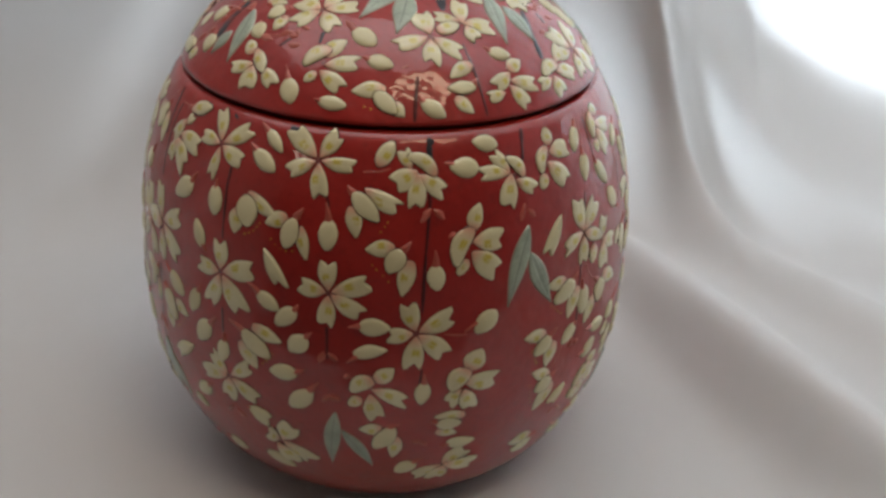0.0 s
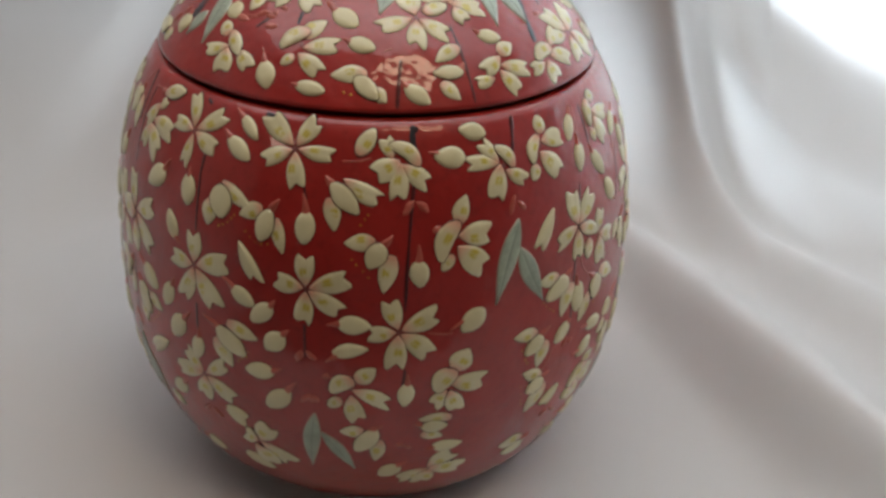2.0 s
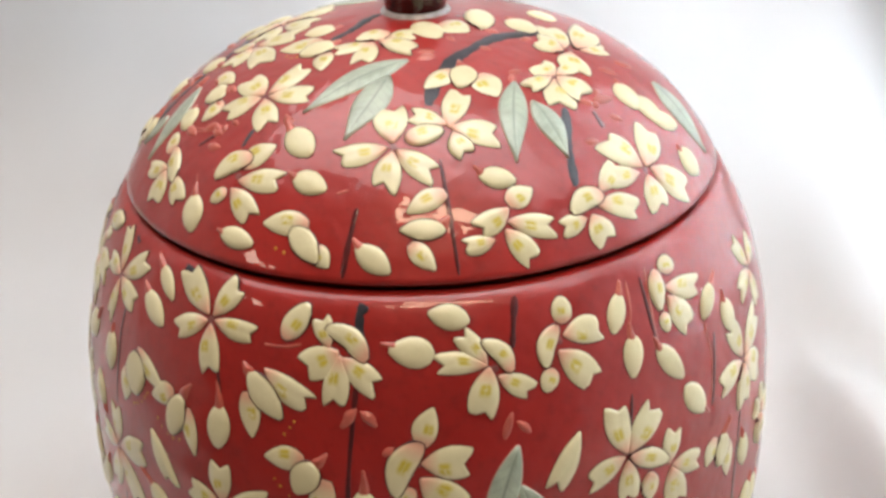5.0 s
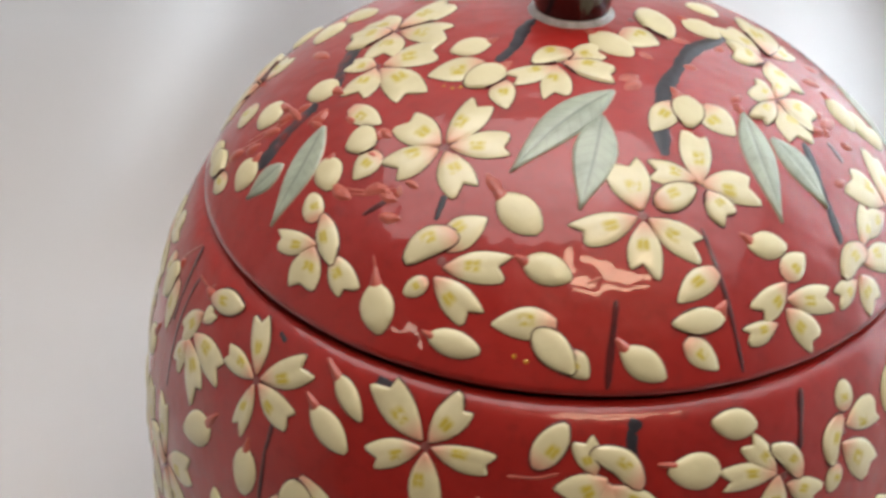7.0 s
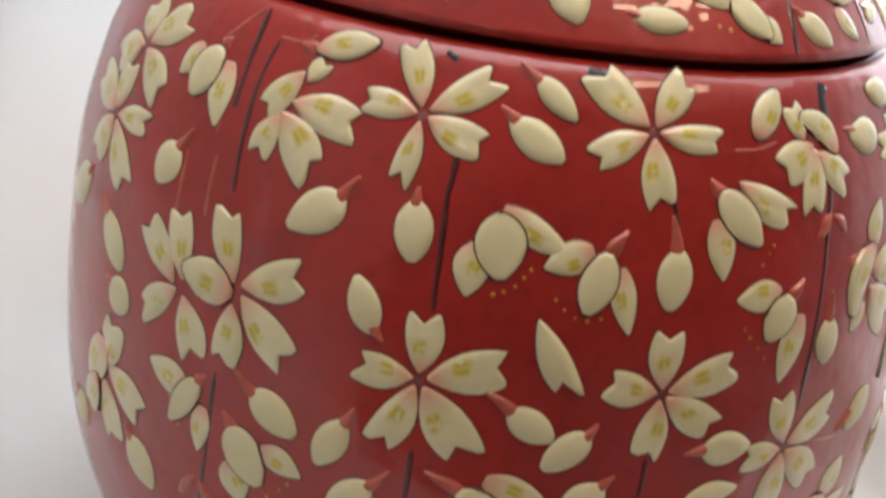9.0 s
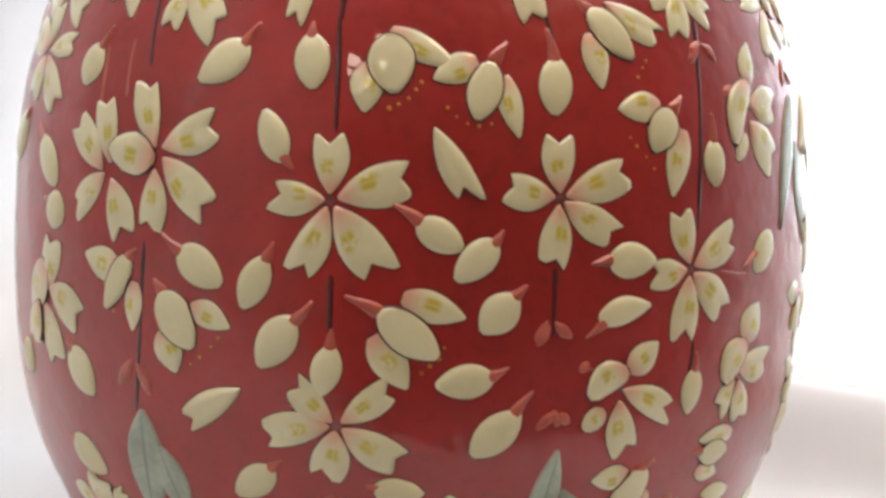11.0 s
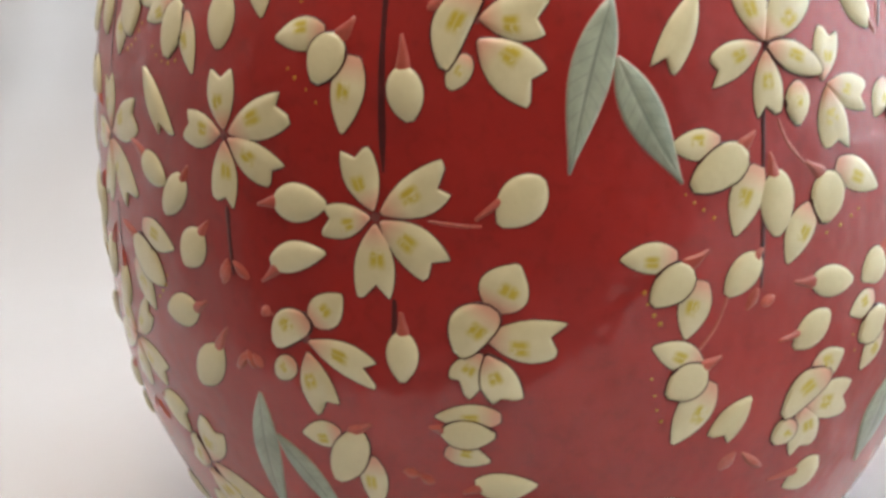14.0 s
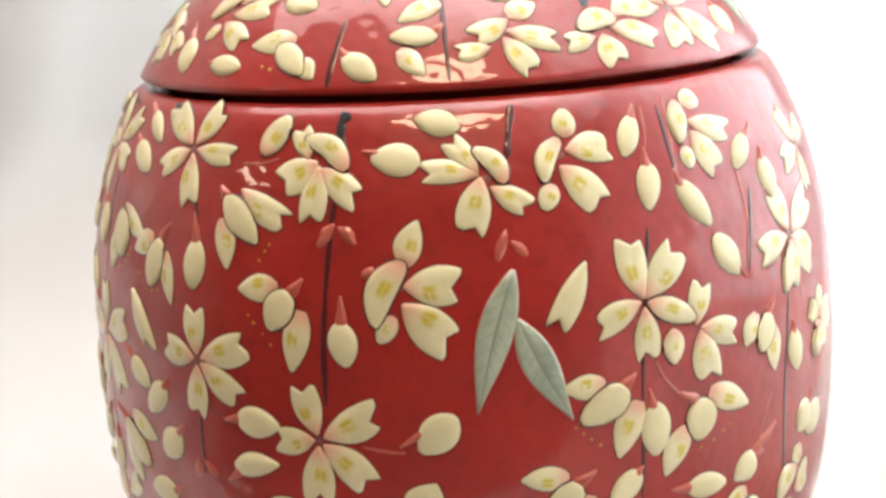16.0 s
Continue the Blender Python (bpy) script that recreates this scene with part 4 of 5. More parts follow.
blossom(jar, 61.3, 9.1, [(3.0, 2.8, 15.7, -3.2, 6.8, 'p'), (-4.0, -4.1, -10.3, -14.6, 7.1, 'p'), (1.2, 1.6, -0.9, -8.0, 10.3, 'o')], calyx=(-0.5, 1.2, -5.2, 4.3), stamens=[(0.0, -10.2), (3.9, -9.3), (7.1, -7.9), (9.4, -6.9)])
blossom(jar, 74.1, 17.2, [(-3.5, 1.8, -8.1, -4.8, 6.5, 'p'), (2.6, -2.5, 3.1, -13.9, 6.6, 'p'), (1.2, 0.9, -2.3, -7.8, 8.2, 'o')], calyx=(0.5, 0.7, 4.6, 4.9))
bud(jar, 81.4, 11.2, (-0.8, 5.3, 1.0, -5.4, 7.8, 'o'), calyx=(-0.5, 3.2, -0.6, 7.7))
bud(jar, 69.6, -1.5, (3.1, 2.3, -2.8, -2.4, 7.9, 'o'), calyx=(1.8, 1.4, 6.5, 2.4))
bud(jar, 87.5, -0.4, (5.5, 2.0, -4.5, -2.4, 13.3, 'o'), calyx=(3.2, 1.2, 7.1, 3.0))
blossom(jar, 89.6, 13.3, [(0.5, 0.6, 6.0, 5.5, 13.0, 'n'), (-0.6, 0.4, -5.5, 3.8, 6.2, 'n'), (0.0, -0.9, 0.6, -8.9, 14.2, 'n'), (0.8, -0.0, 10.8, -0.8, 10.1, 'n')])
blossom(jar, 24.0, 26.9, [(0.7, 4.6, 3.7, 14.3, 6.4, 'p'), (0.4, 5.5, -6.4, -8.3, 8.1, 'n'), (0.6, 0.0, 12.5, 0.3, 9.2, 'n'), (0.1, -3.9, 10.2, -12.7, 9.9, 'n'), (-1.8, -6.5, -5.5, -11.9, 5.1, 'n')])
blossom(jar, 92.2, 34.8, [(-0.4, 0.9, -5.2, 10.6, 6.4, 'n'), (-1.1, -0.3, -12.0, -2.8, 6.8, 'n'), (-0.2, -1.0, 1.6, -11.5, 6.4, 'n'), (1.0, 0.6, 9.8, 5.8, 6.6, 'n')])
sepal(jar, 14.3, 32.1, (-1.7, -2.2, 1.8, 2.4, 1.6, 's'))
sepal(jar, 17.1, 32.2, (2.0, -1.7, -1.9, 1.9, 1.5, 's'))
sepal(jar, 36.4, 30.6, (-1.1, -3.1, 1.2, 3.2, 1.5, 's'))
sepal(jar, 38.5, 30.2, (1.6, -1.6, -1.4, 1.5, 1.5, 's'))
sepal(jar, 19.8, 28.4, (-1.2, -0.8, 1.3, 1.0, 1.5, 's'))
branch(jar, BRUSH, 3.6, [(16.4, 46.3), (15.6, 43.4), (15.9, 39.5)])
branch(jar, BRUSH, 3.5, [(-17.4, 46.8), (-15.2, 45.6)])
branch(jar, INCISED, 1.0, [(-6.7, 35.6), (-5.6, 31.1)])
branch(jar, INCISED, 1.4, [(39.6, 45.5), (38.8, 42.1), (38.1, 39.3)])
branch(jar, INCISED, 0.6, [(55.7, 30.5), (53.9, 22.5), (53.2, 16.2), (52.5, -0.9)])
branch(jar, INCISED, 1.2, [(80.3, 19.0), (78.2, 5.7), (78.8, -9.3)])
branch(jar, INCISED, 0.7, [(61.8, 43.1), (61.6, 37.9), (61.8, 34.8)])
branch(jar, INCISED, 0.6, [(74.8, 32.5), (71.5, 23.3)])
branch(jar, INCISED, 0.8, [(-54.9, 42.4), (-55.5, 38.7), (-55.1, 32.0), (-54.6, 28.5)])
branch(jar, BRUSH, 1.3, [(-33.9, 46.3), (-32.5, 44.3)])
branch(jar, INCISED, 1.2, [(-58.2, 45.7), (-58.0, 40.9), (-57.7, 36.1), (-57.7, 36.1)])
blossom(jar, 21.1, -28.2, [(-0.4, 0.8, 8.7, 8.7, 11.6, 'n'), (-0.2, -0.6, -11.3, -7.8, 8.1, 'n'), (0.1, 0.7, 13.8, -2.6, 9.4, 'n'), (0.4, -0.7, -2.8, -10.8, 8.9, 'n')])
bud(jar, 11.8, -28.1, (3.4, 3.8, -3.4, -4.1, 8.7, 'o'), calyx=(2.1, 2.4, 6.7, 5.7))
bud(jar, -19.8, -30.9, (-6.0, 2.7, 5.5, -3.7, 9.3, 'p'))
bud(jar, -34.1, -31.9, (-4.7, 1.2, 4.1, -1.7, 16.6, 'o'), calyx=(-2.7, 0.8, -7.7, 1.8))
branch(jar, SALMON, 0.8, [(-63.4, 40.8), (-60.8, 43.1), (-58.8, 44.7)])
branch(jar, SALMON, 0.5, [(-55.0, 42.7), (-51.6, 42.8), (-50.1, 43.7)])
branch(jar, SALMON, 0.8, [(-59.1, 36.2), (-59.1, 33.0)])
branch(jar, SALMON, 0.7, [(0.9, 39.3), (4.2, 39.4), (7.0, 40.0)])
branch(jar, SALMON, 0.8, [(63.3, 43.9), (62.2, 39.0), (61.9, 34.9)])
branch(jar, SALMON, 0.6, [(58.9, 43.3), (58.3, 40.0), (57.4, 38.4)])
branch(jar, SALMON, 1.1, [(72.7, 34.7), (72.9, 29.6), (71.3, 24.0)])
branch(jar, SALMON, 0.7, [(55.0, 15.9), (56.1, 13.6), (58.5, 11.0)])
branch(jar, SALMON, 0.4, [(18.1, 8.7), (21.5, 8.1), (23.5, 8.0)])
branch(jar, SALMON, 1.0, [(75.0, 7.5), (73.0, 4.2), (71.9, -0.2)])
branch(jar, SALMON, 0.5, [(49.3, 0.8), (47.2, -4.1), (44.5, -7.3)])
branch(jar, SALMON, 0.9, [(76.1, 2.9), (73.7, 0.7)])
branch(jar, SALMON, 1.4, [(-62.6, 30.6), (-62.3, 27.0), (-62.2, 24.5)])
branch(jar, SALMON, 1.2, [(-58.0, 31.2), (-58.0, 28.3), (-57.7, 25.3)])
branch(jar, SALMON, 0.5, [(-1.6, -1.2), (0.4, -1.7)])
branch(jar, INCISED, 0.8, [(-30.4, 37.8), (-30.4, 35.7), (-30.5, 33.5)])

# the decoration of the lid
blossom(lid, -22.3, 66.3, [(-1.2, 0.3, -12.2, 3.3, 8.6, 'n'), (0.1, 1.4, 1.0, 14.1, 7.6, 'n'), (1.2, 0.6, 12.0, 6.5, 7.6, 'n'), (1.0, -0.9, 9.4, -7.9, 7.7, 'n'), (-0.8, -1.0, -8.3, -9.1, 8.0, 'n')])
blossom(lid, -78.6, 72.6, [(-0.8, -0.6, -10.1, -5.6, 12.5, 'n'), (-0.1, -1.2, -2.5, -11.8, 9.6, 'n'), (-0.7, 1.3, -9.3, 13.3, 15.6, 'n'), (1.0, 1.2, 7.9, 12.5, 9.6, 'n'), (1.2, -0.5, 10.7, -4.4, 13.7, 'n')])
blossom(lid, -60.9, 69.8, [(0.6, 1.4, 4.3, 13.9, 9.8, 'n'), (-0.6, -0.4, -6.4, -5.1, 5.9, 'n'), (0.7, -0.8, 6.5, -8.4, 8.8, 'n'), (1.8, 0.3, 16.1, 2.7, 8.9, 'n')])
blossom(lid, -24.4, 76.5, [(-3.5, 0.6, -13.5, -6.8, 8.5, 'p'), (2.7, -2.3, 7.9, -8.9, 5.7, 'p'), (0.7, 1.7, -3.7, -6.8, 8.6, 'o')], calyx=(0.3, 0.7, 0.9, 4.3), stamens=[(-8.2, -8.6), (-6.0, -8.5), (-4.5, -7.5)])
bud(lid, -46.1, 78.0, (1.6, 4.2, -1.9, -4.1, 7.5, 'o'), calyx=(1.0, 2.5, 1.1, 6.4))
bud(lid, -62.7, 64.1, (1.7, 3.5, -2.2, -3.7, 8.0, 'o'), calyx=(1.1, 2.0, 6.3, 4.0))
blossom(lid, -40.8, 64.5, [(-9.6, 2.5, 0.6, 3.0, 5.6, 'p'), (6.6, -2.5, 6.4, -10.0, 6.3, 'p'), (2.0, 0.7, -0.9, -5.8, 8.6, 'o')], calyx=(2.5, -0.3, 2.7, 2.6))
bud(lid, -41.0, 59.2, (-3.4, 2.6, 3.2, -2.5, 7.2, 'o'), calyx=(-2.0, 1.6, -2.9, 4.4))
bud(lid, -67.8, 58.2, (-2.2, 3.5, 1.6, -3.8, 10.3, 'o'), calyx=(-1.3, 2.1, 5.7, 6.1))
bud(lid, -58.8, 53.3, (-1.3, 3.9, 0.9, -4.0, 9.4, 'o'), calyx=(-0.7, 2.4, -1.0, 6.2))
blossom(lid, -84.0, 55.8, [(-2.0, 2.6, -7.7, 8.9, 14.9, 'n'), (8.3, 0.9, 14.0, -3.1, 14.1, 'n'), (-3.4, -4.7, -6.7, -16.2, 18.4, 'n'), (-3.7, -1.0, -10.2, -12.1, 17.4, 'n'), (-4.0, -0.0, -18.1, -0.3, 12.0, 'n')])
bud(lid, -93.4, 64.1, (-6.0, 0.8, 4.6, -1.4, 14.0, 'o'), calyx=(-3.4, 0.5, -9.7, 1.3))
bud(lid, -103.8, 58.1, (-4.4, 1.3, 7.0, 0.9, 18.1, 'o'))
bud(lid, -100.4, 66.9, (-3.9, 1.9, 3.3, -2.4, 10.6, 'o'))
blossom(lid, -69.7, 51.4, [(-7.6, -0.4, -7.3, -6.2, 18.3, 'o'), (-0.0, 0.7, -0.3, -5.6, 13.1, 'o'), (5.9, -0.8, 7.9, -5.7, 9.3, 'n')])
leaf(lid, -46.5, 57.3, (-5.3, 11.9, 2.5, -11.7, 8.6, 'l'), 0.05)
leaf(lid, -52.6, 54.6, (1.0, 5.7, -1.8, -5.7, 6.5, 'l'))
leaf(lid, 3.8, 70.6, (10.2, 13.5, -9.6, -11.2, 9.2, 'l'), -0.035)
leaf(lid, 10.3, 67.1, (3.4, 13.2, -2.3, -10.4, 9.8, 'l'), 0.02)
leaf(lid, 49.0, 63.9, (7.2, 13.6, -3.9, -11.8, 8.2, 'l'), -0.03)
leaf(lid, 56.8, 61.9, (0.8, 9.5, 0.6, -9.1, 8.0, 'l'), 0.03)
blossom(lid, 1.7, 79.8, [(1.4, 3.4, -6.5, -1.2, 6.9, 'n'), (1.1, 1.2, 8.0, 6.2, 7.0, 'n'), (-1.4, -2.2, -10.8, -6.9, 6.0, 'n'), (-1.4, -1.8, -0.5, -11.8, 6.9, 'n'), (0.3, -0.6, 11.1, -2.6, 6.7, 'n')])
blossom(lid, 44.5, 72.8, [(-3.1, 0.8, -12.7, -3.5, 6.2, 'p'), (2.5, -2.1, 4.1, -11.4, 8.5, 'p'), (0.7, 1.5, -4.4, -6.0, 8.1, 'o')], calyx=(-0.7, 0.8, -0.3, 5.2))
bud(lid, 35.5, 82.4, (-1.9, 5.6, 2.2, -5.1, 8.8, 'o'), calyx=(-1.2, 3.3, -2.7, 7.5))
blossom(lid, 84.9, 84.1, [(-6.7, 1.3, -8.2, -7.6, 9.6, 'p'), (8.0, -1.6, -3.9, -9.6, 9.9, 'o')])
bud(lid, 98.9, 76.9, (3.3, 3.8, -2.6, -3.8, 10.9, 'o'), calyx=(1.9, 2.3, 4.0, 5.5))
bud(lid, 123.6, 74.2, (4.4, 0.4, -3.8, -0.7, 15.4, 'o'))
blossom(lid, 93.0, 70.2, [(-0.8, 1.8, 10.1, 9.8, 13.2, 'n'), (-3.3, 1.3, -3.2, 9.4, 10.3, 'n'), (2.7, -0.7, 22.3, 1.3, 13.6, 'n'), (-1.4, -0.6, -10.5, -5.7, 11.6, 'n'), (3.4, -2.3, 12.8, -7.5, 7.1, 'n')])
blossom(lid, 71.9, 68.2, [(0.5, 0.7, -0.1, 6.3, 12.1, 'n'), (1.4, 0.5, 12.2, 1.7, 4.7, 'n'), (0.3, -0.6, 1.8, -9.6, 12.1, 'n'), (-0.8, -0.6, -7.6, -9.6, 9.5, 'n'), (-1.5, 0.3, -10.7, 0.8, 5.2, 'n')])
sepal(lid, -36.8, 65.3, (1.7, -0.4, -1.8, 0.3, 1.5, 's'))
sepal(lid, 30.2, 76.2, (1.9, 0.6, -1.9, -0.5, 2.0, 's'))
sepal(lid, 31.6, 77.2, (-1.6, -0.5, 1.6, 0.4, 2.1, 's'))
sepal(lid, -54.8, 62.8, (0.9, -1.9, -0.9, 1.7, 2.6, 's'))
sepal(lid, -61.9, 60.6, (3.5, 0.6, -3.7, -0.7, 1.5, 's'))
branch(lid, BRUSH, 4.2, [(-48.7, 85.7), (-30.1, 81.3), (-28.5, 77.7)])
branch(lid, BRUSH, 5.1, [(-77.3, 68.5), (-64.8, 66.1), (-61.7, 65.1)])
branch(lid, BRUSH, 6.1, [(-59.8, 63.0), (-58.2, 58.6), (-56.6, 54.7)])
branch(lid, BRUSH, 5.4, [(103.1, 73.8), (75.6, 77.4), (49.0, 76.2), (34.1, 72.8), (28.3, 67.7)])
branch(lid, BRUSH, 4.1, [(65.0, 63.8), (59.4, 59.8), (55.7, 54.6)])
branch(lid, BRUSH, 2.0, [(-16.9, 61.9), (-16.6, 59.5)])
branch(lid, INCISED, 1.3, [(13.8, 54.8), (12.9, 50.7), (12.4, 47.4)])
branch(lid, INCISED, 1.0, [(29.9, 60.3), (30.7, 53.4), (31.2, 47.6)])
branch(lid, INCISED, 0.6, [(-25.4, 60.7), (-29.4, 57.6)])
blossom(lid, 19.7, 62.0, [(-0.2, 1.2, -1.9, 13.0, 9.1, 'n'), (1.1, -0.8, 10.8, -7.9, 7.0, 'n'), (-0.1, -1.3, -1.4, -12.0, 7.3, 'n'), (-1.4, -0.3, -13.6, -2.8, 6.9, 'n')])
blossom(lid, 30.9, 63.9, [(-8.9, -1.8, 0.4, 0.0, 6.8, 'o'), (2.1, 0.9, 6.7, 13.5, 7.0, 'n'), (1.5, 1.9, -7.0, 6.4, 6.2, 'n'), (2.7, 0.8, 14.2, -2.5, 8.1, 'n'), (2.8, -1.3, 5.6, -7.6, 6.1, 'n')])
blossom(lid, -13.1, 56.2, [(-0.4, 3.0, 5.7, 11.0, 7.0, 'p'), (1.4, 6.0, -7.4, -1.8, 7.3, 'n'), (0.9, -1.1, 13.1, 2.2, 6.9, 'n'), (-0.3, -3.5, 9.2, -9.0, 6.7, 'n'), (-1.7, -4.3, -5.5, -7.9, 4.4, 'n')])
blossom(lid, -34.5, 54.1, [(-3.4, 2.2, -8.4, 7.0, 6.4, 'n'), (-0.0, -1.7, -10.4, -5.0, 5.4, 'n'), (-0.1, -2.5, 1.4, -11.0, 8.8, 'n'), (-2.0, 4.3, 6.3, -3.3, 5.8, 'o'), (5.0, -1.8, 12.9, -6.3, 6.5, 'n')])
bud(lid, -2.5, 61.7, (-4.5, 3.3, 4.4, -3.2, 8.0, 'o'), calyx=(-2.7, 1.9, -7.6, 7.4))
bud(lid, 3.4, 57.1, (-4.7, 1.3, 4.6, -1.2, 6.7, 'o'), calyx=(-2.9, 0.7, -6.5, 2.3))
bud(lid, -20.3, 50.8, (-2.4, 4.5, 2.0, -4.7, 7.9, 'o'), calyx=(-1.4, 2.7, -3.6, 7.5))
bud(lid, -8.2, 49.8, (-5.4, 0.4, 5.1, -0.5, 5.6, 'o'), calyx=(-3.2, 0.2, -7.0, 1.0))
blossom(lid, 4.9, 51.6, [(0.4, 2.1, -11.8, 1.7, 6.6, 'p'), (2.9, -2.9, 7.3, -7.2, 5.2, 'p'), (-3.4, 0.9, 4.5, -6.3, 7.3, 'o')], stamens=[(-7.1, -4.3), (-4.7, -5.1)])
bud(lid, 17.3, 49.5, (-4.2, 3.0, 4.1, -3.1, 6.5, 'o'), calyx=(-2.5, 1.8, -5.1, 5.1))
blossom(lid, 27.6, 53.3, [(3.3, 7.5, -6.0, 2.7, 5.8, 'p'), (-5.8, -5.0, -0.2, -11.4, 5.2, 'p'), (2.7, -2.0, -7.9, -1.4, 5.8, 'o')], calyx=(1.8, -1.3, 3.9, 1.3))
bud(lid, 40.8, 57.4, (-4.2, 1.5, 4.3, -1.4, 6.2, 'o'), calyx=(-2.6, 0.9, -5.0, 4.2))
blossom(lid, 40.3, 52.7, [(1.6, 4.1, 8.5, 7.2, 6.1, 'p'), (1.4, 2.7, -7.2, -1.2, 6.3, 'n'), (0.7, -0.4, 12.4, -3.4, 6.3, 'n'), (-0.3, -2.3, 5.4, -10.5, 6.5, 'n'), (-3.5, -4.3, -11.2, -4.7, 4.8, 'n')])
blossom(lid, 73.5, 53.4, [(-0.5, 1.3, -7.2, 12.6, 9.7, 'n'), (1.1, 0.8, 11.1, 10.0, 9.4, 'n'), (2.3, -0.4, 13.1, -9.8, 9.6, 'n'), (-0.2, -1.5, -2.2, -10.7, 9.0, 'n'), (-2.8, 0.3, -13.8, 3.2, 6.2, 'n')])
bud(lid, 88.2, 51.0, (-1.2, 4.4, 1.7, -4.4, 13.0, 'o'), calyx=(-0.8, 2.7, -0.4, 5.7))
blossom(lid, 58.3, 52.1, [(3.0, 2.1, -7.3, 0.2, 6.7, 'n'), (2.9, 2.8, 11.3, 8.7, 5.6, 'n'), (0.7, -0.4, 12.6, -4.1, 6.9, 'n'), (-2.1, -2.1, -0.5, -9.6, 7.9, 'n'), (-4.1, -2.4, -11.8, -3.0, 5.4, 'n')])
bud(lid, 86.8, 61.4, (3.0, 4.2, -2.6, -3.9, 10.9, 'o'), calyx=(1.7, 2.5, 3.6, 6.2))
bud(lid, 89.1, 58.8, (-3.4, 2.9, 3.9, -3.0, 11.1, 'o'))
bud(lid, 90.1, 56.5, (-4.2, 3.3, 5.4, -3.6, 7.4, 'o'))
leaf(lid, 97.2, 54.9, (7.5, 11.8, 0.9, -12.2, 14.2, 'l'))
branch(lid, SALMON, 1.4, [(-66.0, 54.7), (-63.4, 57.9), (-60.8, 60.7)])
branch(lid, SALMON, 0.6, [(-36.2, 58.9), (-31.1, 59.7), (-26.4, 61.0)])
branch(lid, SALMON, 1.0, [(-57.1, 54.5), (-58.6, 51.9)])
branch(lid, SALMON, 0.5, [(-10.9, 64.9), (-7.7, 63.7)])
branch(lid, SALMON, 0.5, [(9.5, 56.2), (11.6, 56.7)])
branch(lid, SALMON, 0.6, [(-24.1, 54.8), (-21.7, 52.8)])
branch(lid, SALMON, 0.9, [(-66.7, 53.1), (-62.6, 57.0), (-61.2, 60.3)])
branch(lid, SALMON, 0.6, [(-36.1, 58.4), (-31.8, 59.2), (-27.5, 60.6)])
leaf(lid, -105.0, 78.1, (-3.1, 10.0, -0.5, -13.0, 8.2, 'l'))
sepal(lid, -27.7, 60.4, (1.6, -0.3, -1.7, 0.1, 1.1, 's'))
sepal(lid, -35.3, 62.8, (1.5, -0.0, -1.6, 0.0, 1.2, 's'))
sepal(lid, -23.9, 61.9, (1.5, -0.2, -1.6, 0.0, 1.1, 's'))
sepal(lid, -47.3, 64.4, (1.7, 0.3, -1.8, -0.4, 1.2, 's'))
sepal(lid, -53.7, 61.9, (2.0, 0.5, -2.2, -0.7, 1.2, 's'))
sepal(lid, -62.0, 64.8, (2.2, 0.9, -2.3, -0.9, 1.5, 's'))
sepal(lid, -59.7, 72.2, (2.1, 0.7, -2.3, -0.5, 1.6, 's'))
sepal(lid, 58.1, 70.1, (-0.8, -1.3, 0.8, 1.3, 1.8, 's'))
sepal(lid, 78.4, 64.1, (-0.2, -1.2, 0.2, 0.9, 2.3, 's'))
sepal(lid, 74.3, 62.7, (0.2, -1.0, -0.1, 0.9, 2.1, 's'))
branch(lid, INCISED, 1.3, [(71.8, 62.1), (70.8, 59.8)])
sepal(lid, -55.0, 62.2, (-0.9, -2.2, 0.9, 2.2, 1.9, 's'))
sepal(lid, -62.7, 59.7, (-1.4, -2.2, 1.3, 2.2, 2.1, 's'))
sepal(lid, -62.9, 55.2, (-1.0, -2.1, 1.0, 2.1, 1.9, 's'))
sepal(lid, -66.4, 53.0, (-1.8, -2.3, 1.8, 2.3, 2.2, 's'))
sepal(lid, -79.9, 64.4, (-3.2, -2.2, 3.0, 2.3, 2.2, 's'))
sepal(lid, -26.7, 60.0, (-2.1, -0.0, 2.1, 0.1, 1.6, 's'))
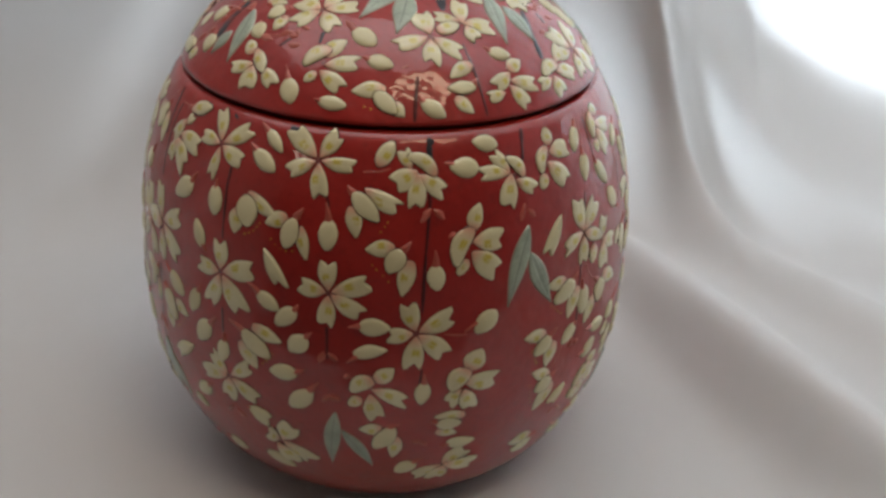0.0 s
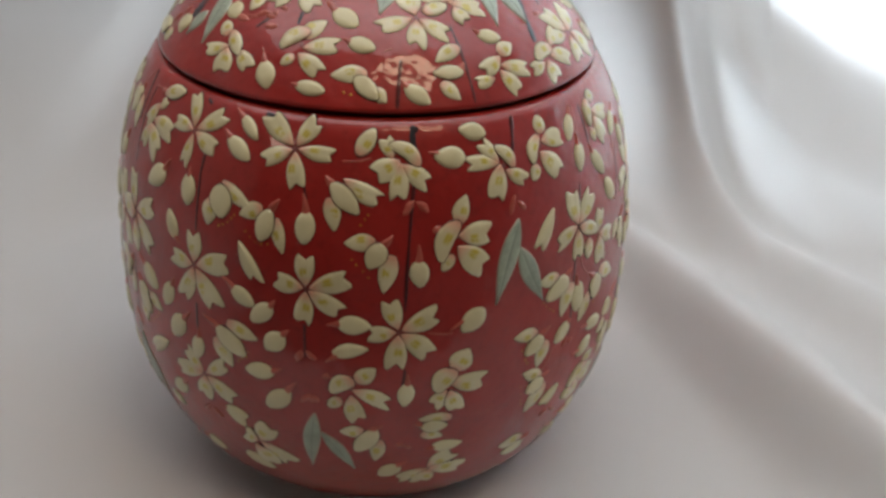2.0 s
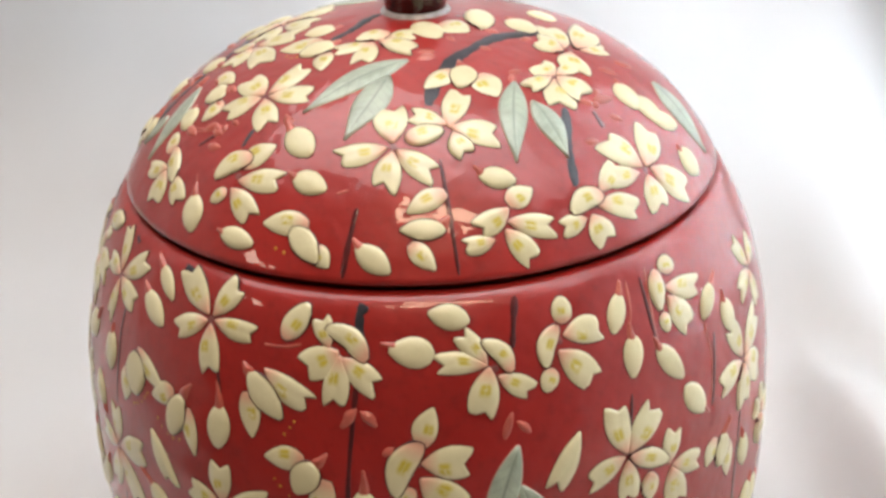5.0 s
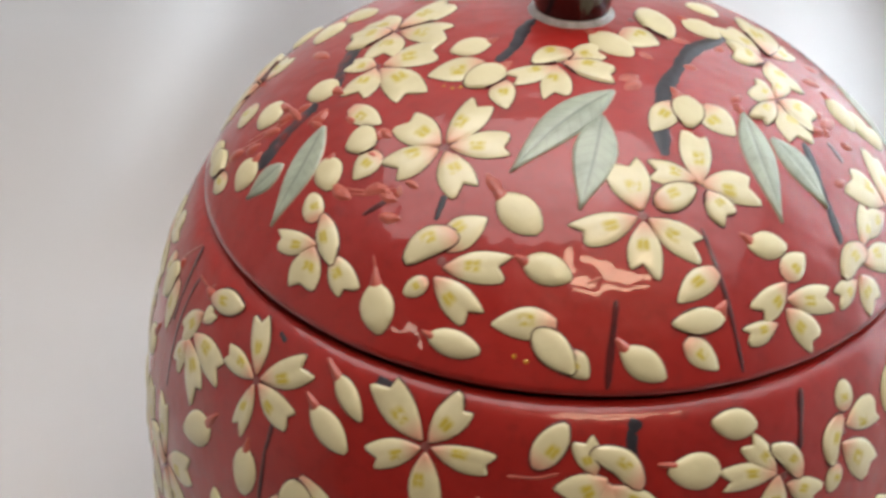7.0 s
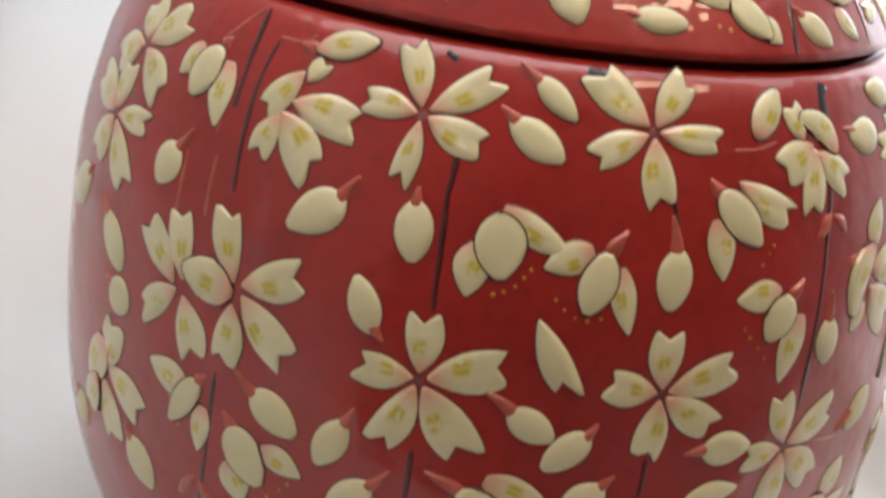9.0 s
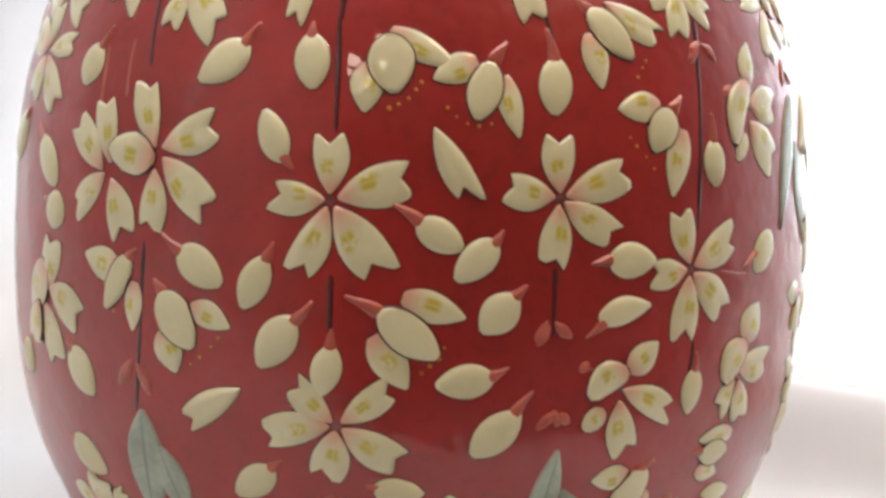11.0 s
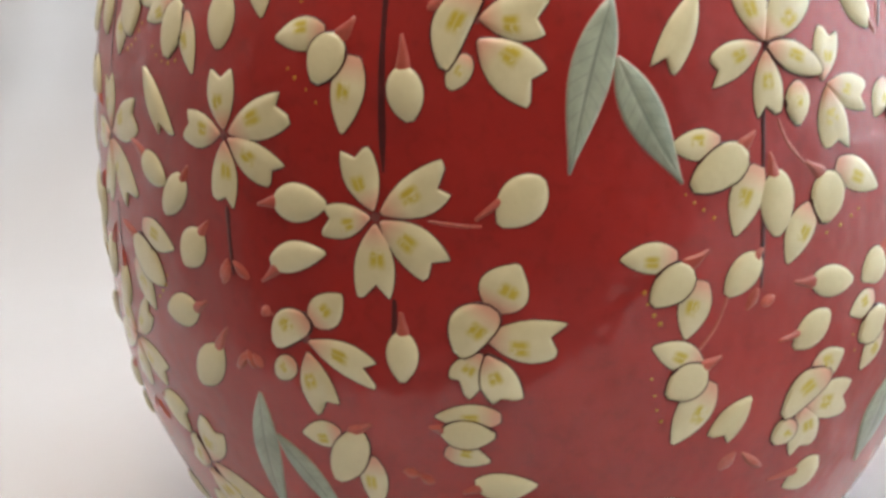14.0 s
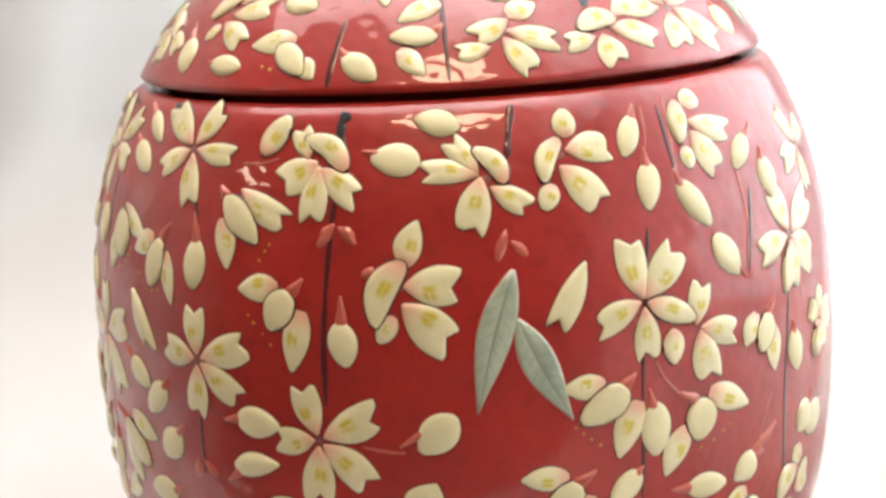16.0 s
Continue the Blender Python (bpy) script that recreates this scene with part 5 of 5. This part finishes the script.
sepal(lid, -25.6, 60.8, (0.3, -1.2, -0.3, 1.2, 1.2, 's'))
sepal(lid, -35.9, 58.5, (-3.0, 0.3, 3.0, -0.2, 2.2, 's'))
sepal(lid, -29.9, 60.2, (-2.0, -1.4, 2.0, 1.4, 2.0, 's'))
sepal(lid, -24.6, 58.4, (-2.2, -0.5, 2.2, 0.5, 1.8, 's'))
sepal(lid, -61.3, 61.7, (-0.4, -1.9, 0.4, 1.9, 1.6, 's'))
sepal(lid, -8.5, 63.9, (-1.8, 1.6, 1.9, -1.6, 1.9, 's'))
sepal(lid, -62.2, 57.7, (-1.6, -2.0, 1.5, 2.1, 2.0, 's'))
sepal(lid, 102.0, 63.9, (-1.6, 2.6, 1.7, -2.6, 2.2, 's'))
sepal(lid, 91.7, 65.0, (-1.2, 2.5, 1.3, -2.4, 2.2, 's'))
sepal(lid, 76.3, 60.1, (-1.3, 1.4, 1.4, -1.4, 1.6, 's'))
sepal(lid, 78.0, 62.7, (-3.3, 1.1, 3.4, -0.9, 2.2, 's'))
sepal(lid, 61.3, 71.0, (-1.8, 0.1, 1.9, -0.1, 1.5, 's'))
sepal(lid, 72.3, 63.5, (-1.6, 1.4, 1.7, -1.4, 1.7, 's'))
sepal(lid, 65.2, 58.8, (-1.9, 0.5, 1.9, -0.5, 1.6, 's'))
sepal(lid, 87.9, 56.8, (-0.1, 1.6, 0.1, -1.6, 1.3, 's'))
sepal(lid, 48.3, 79.7, (-0.5, 1.5, 0.6, -1.5, 1.3, 's'))
sepal(lid, 77.6, 78.8, (-0.6, 2.0, 0.7, -2.0, 1.7, 's'))
sepal(lid, 60.4, 76.2, (-0.9, 1.2, 0.9, -1.2, 1.2, 's'))
sepal(lid, 85.2, 75.1, (-1.7, 0.8, 1.8, -0.7, 1.5, 's'))
sepal(lid, 30.6, 77.3, (-2.2, 0.2, 2.2, -0.0, 1.8, 's'))
sepal(lid, 30.1, 76.2, (-2.2, -0.7, 2.1, 0.9, 1.8, 's'))
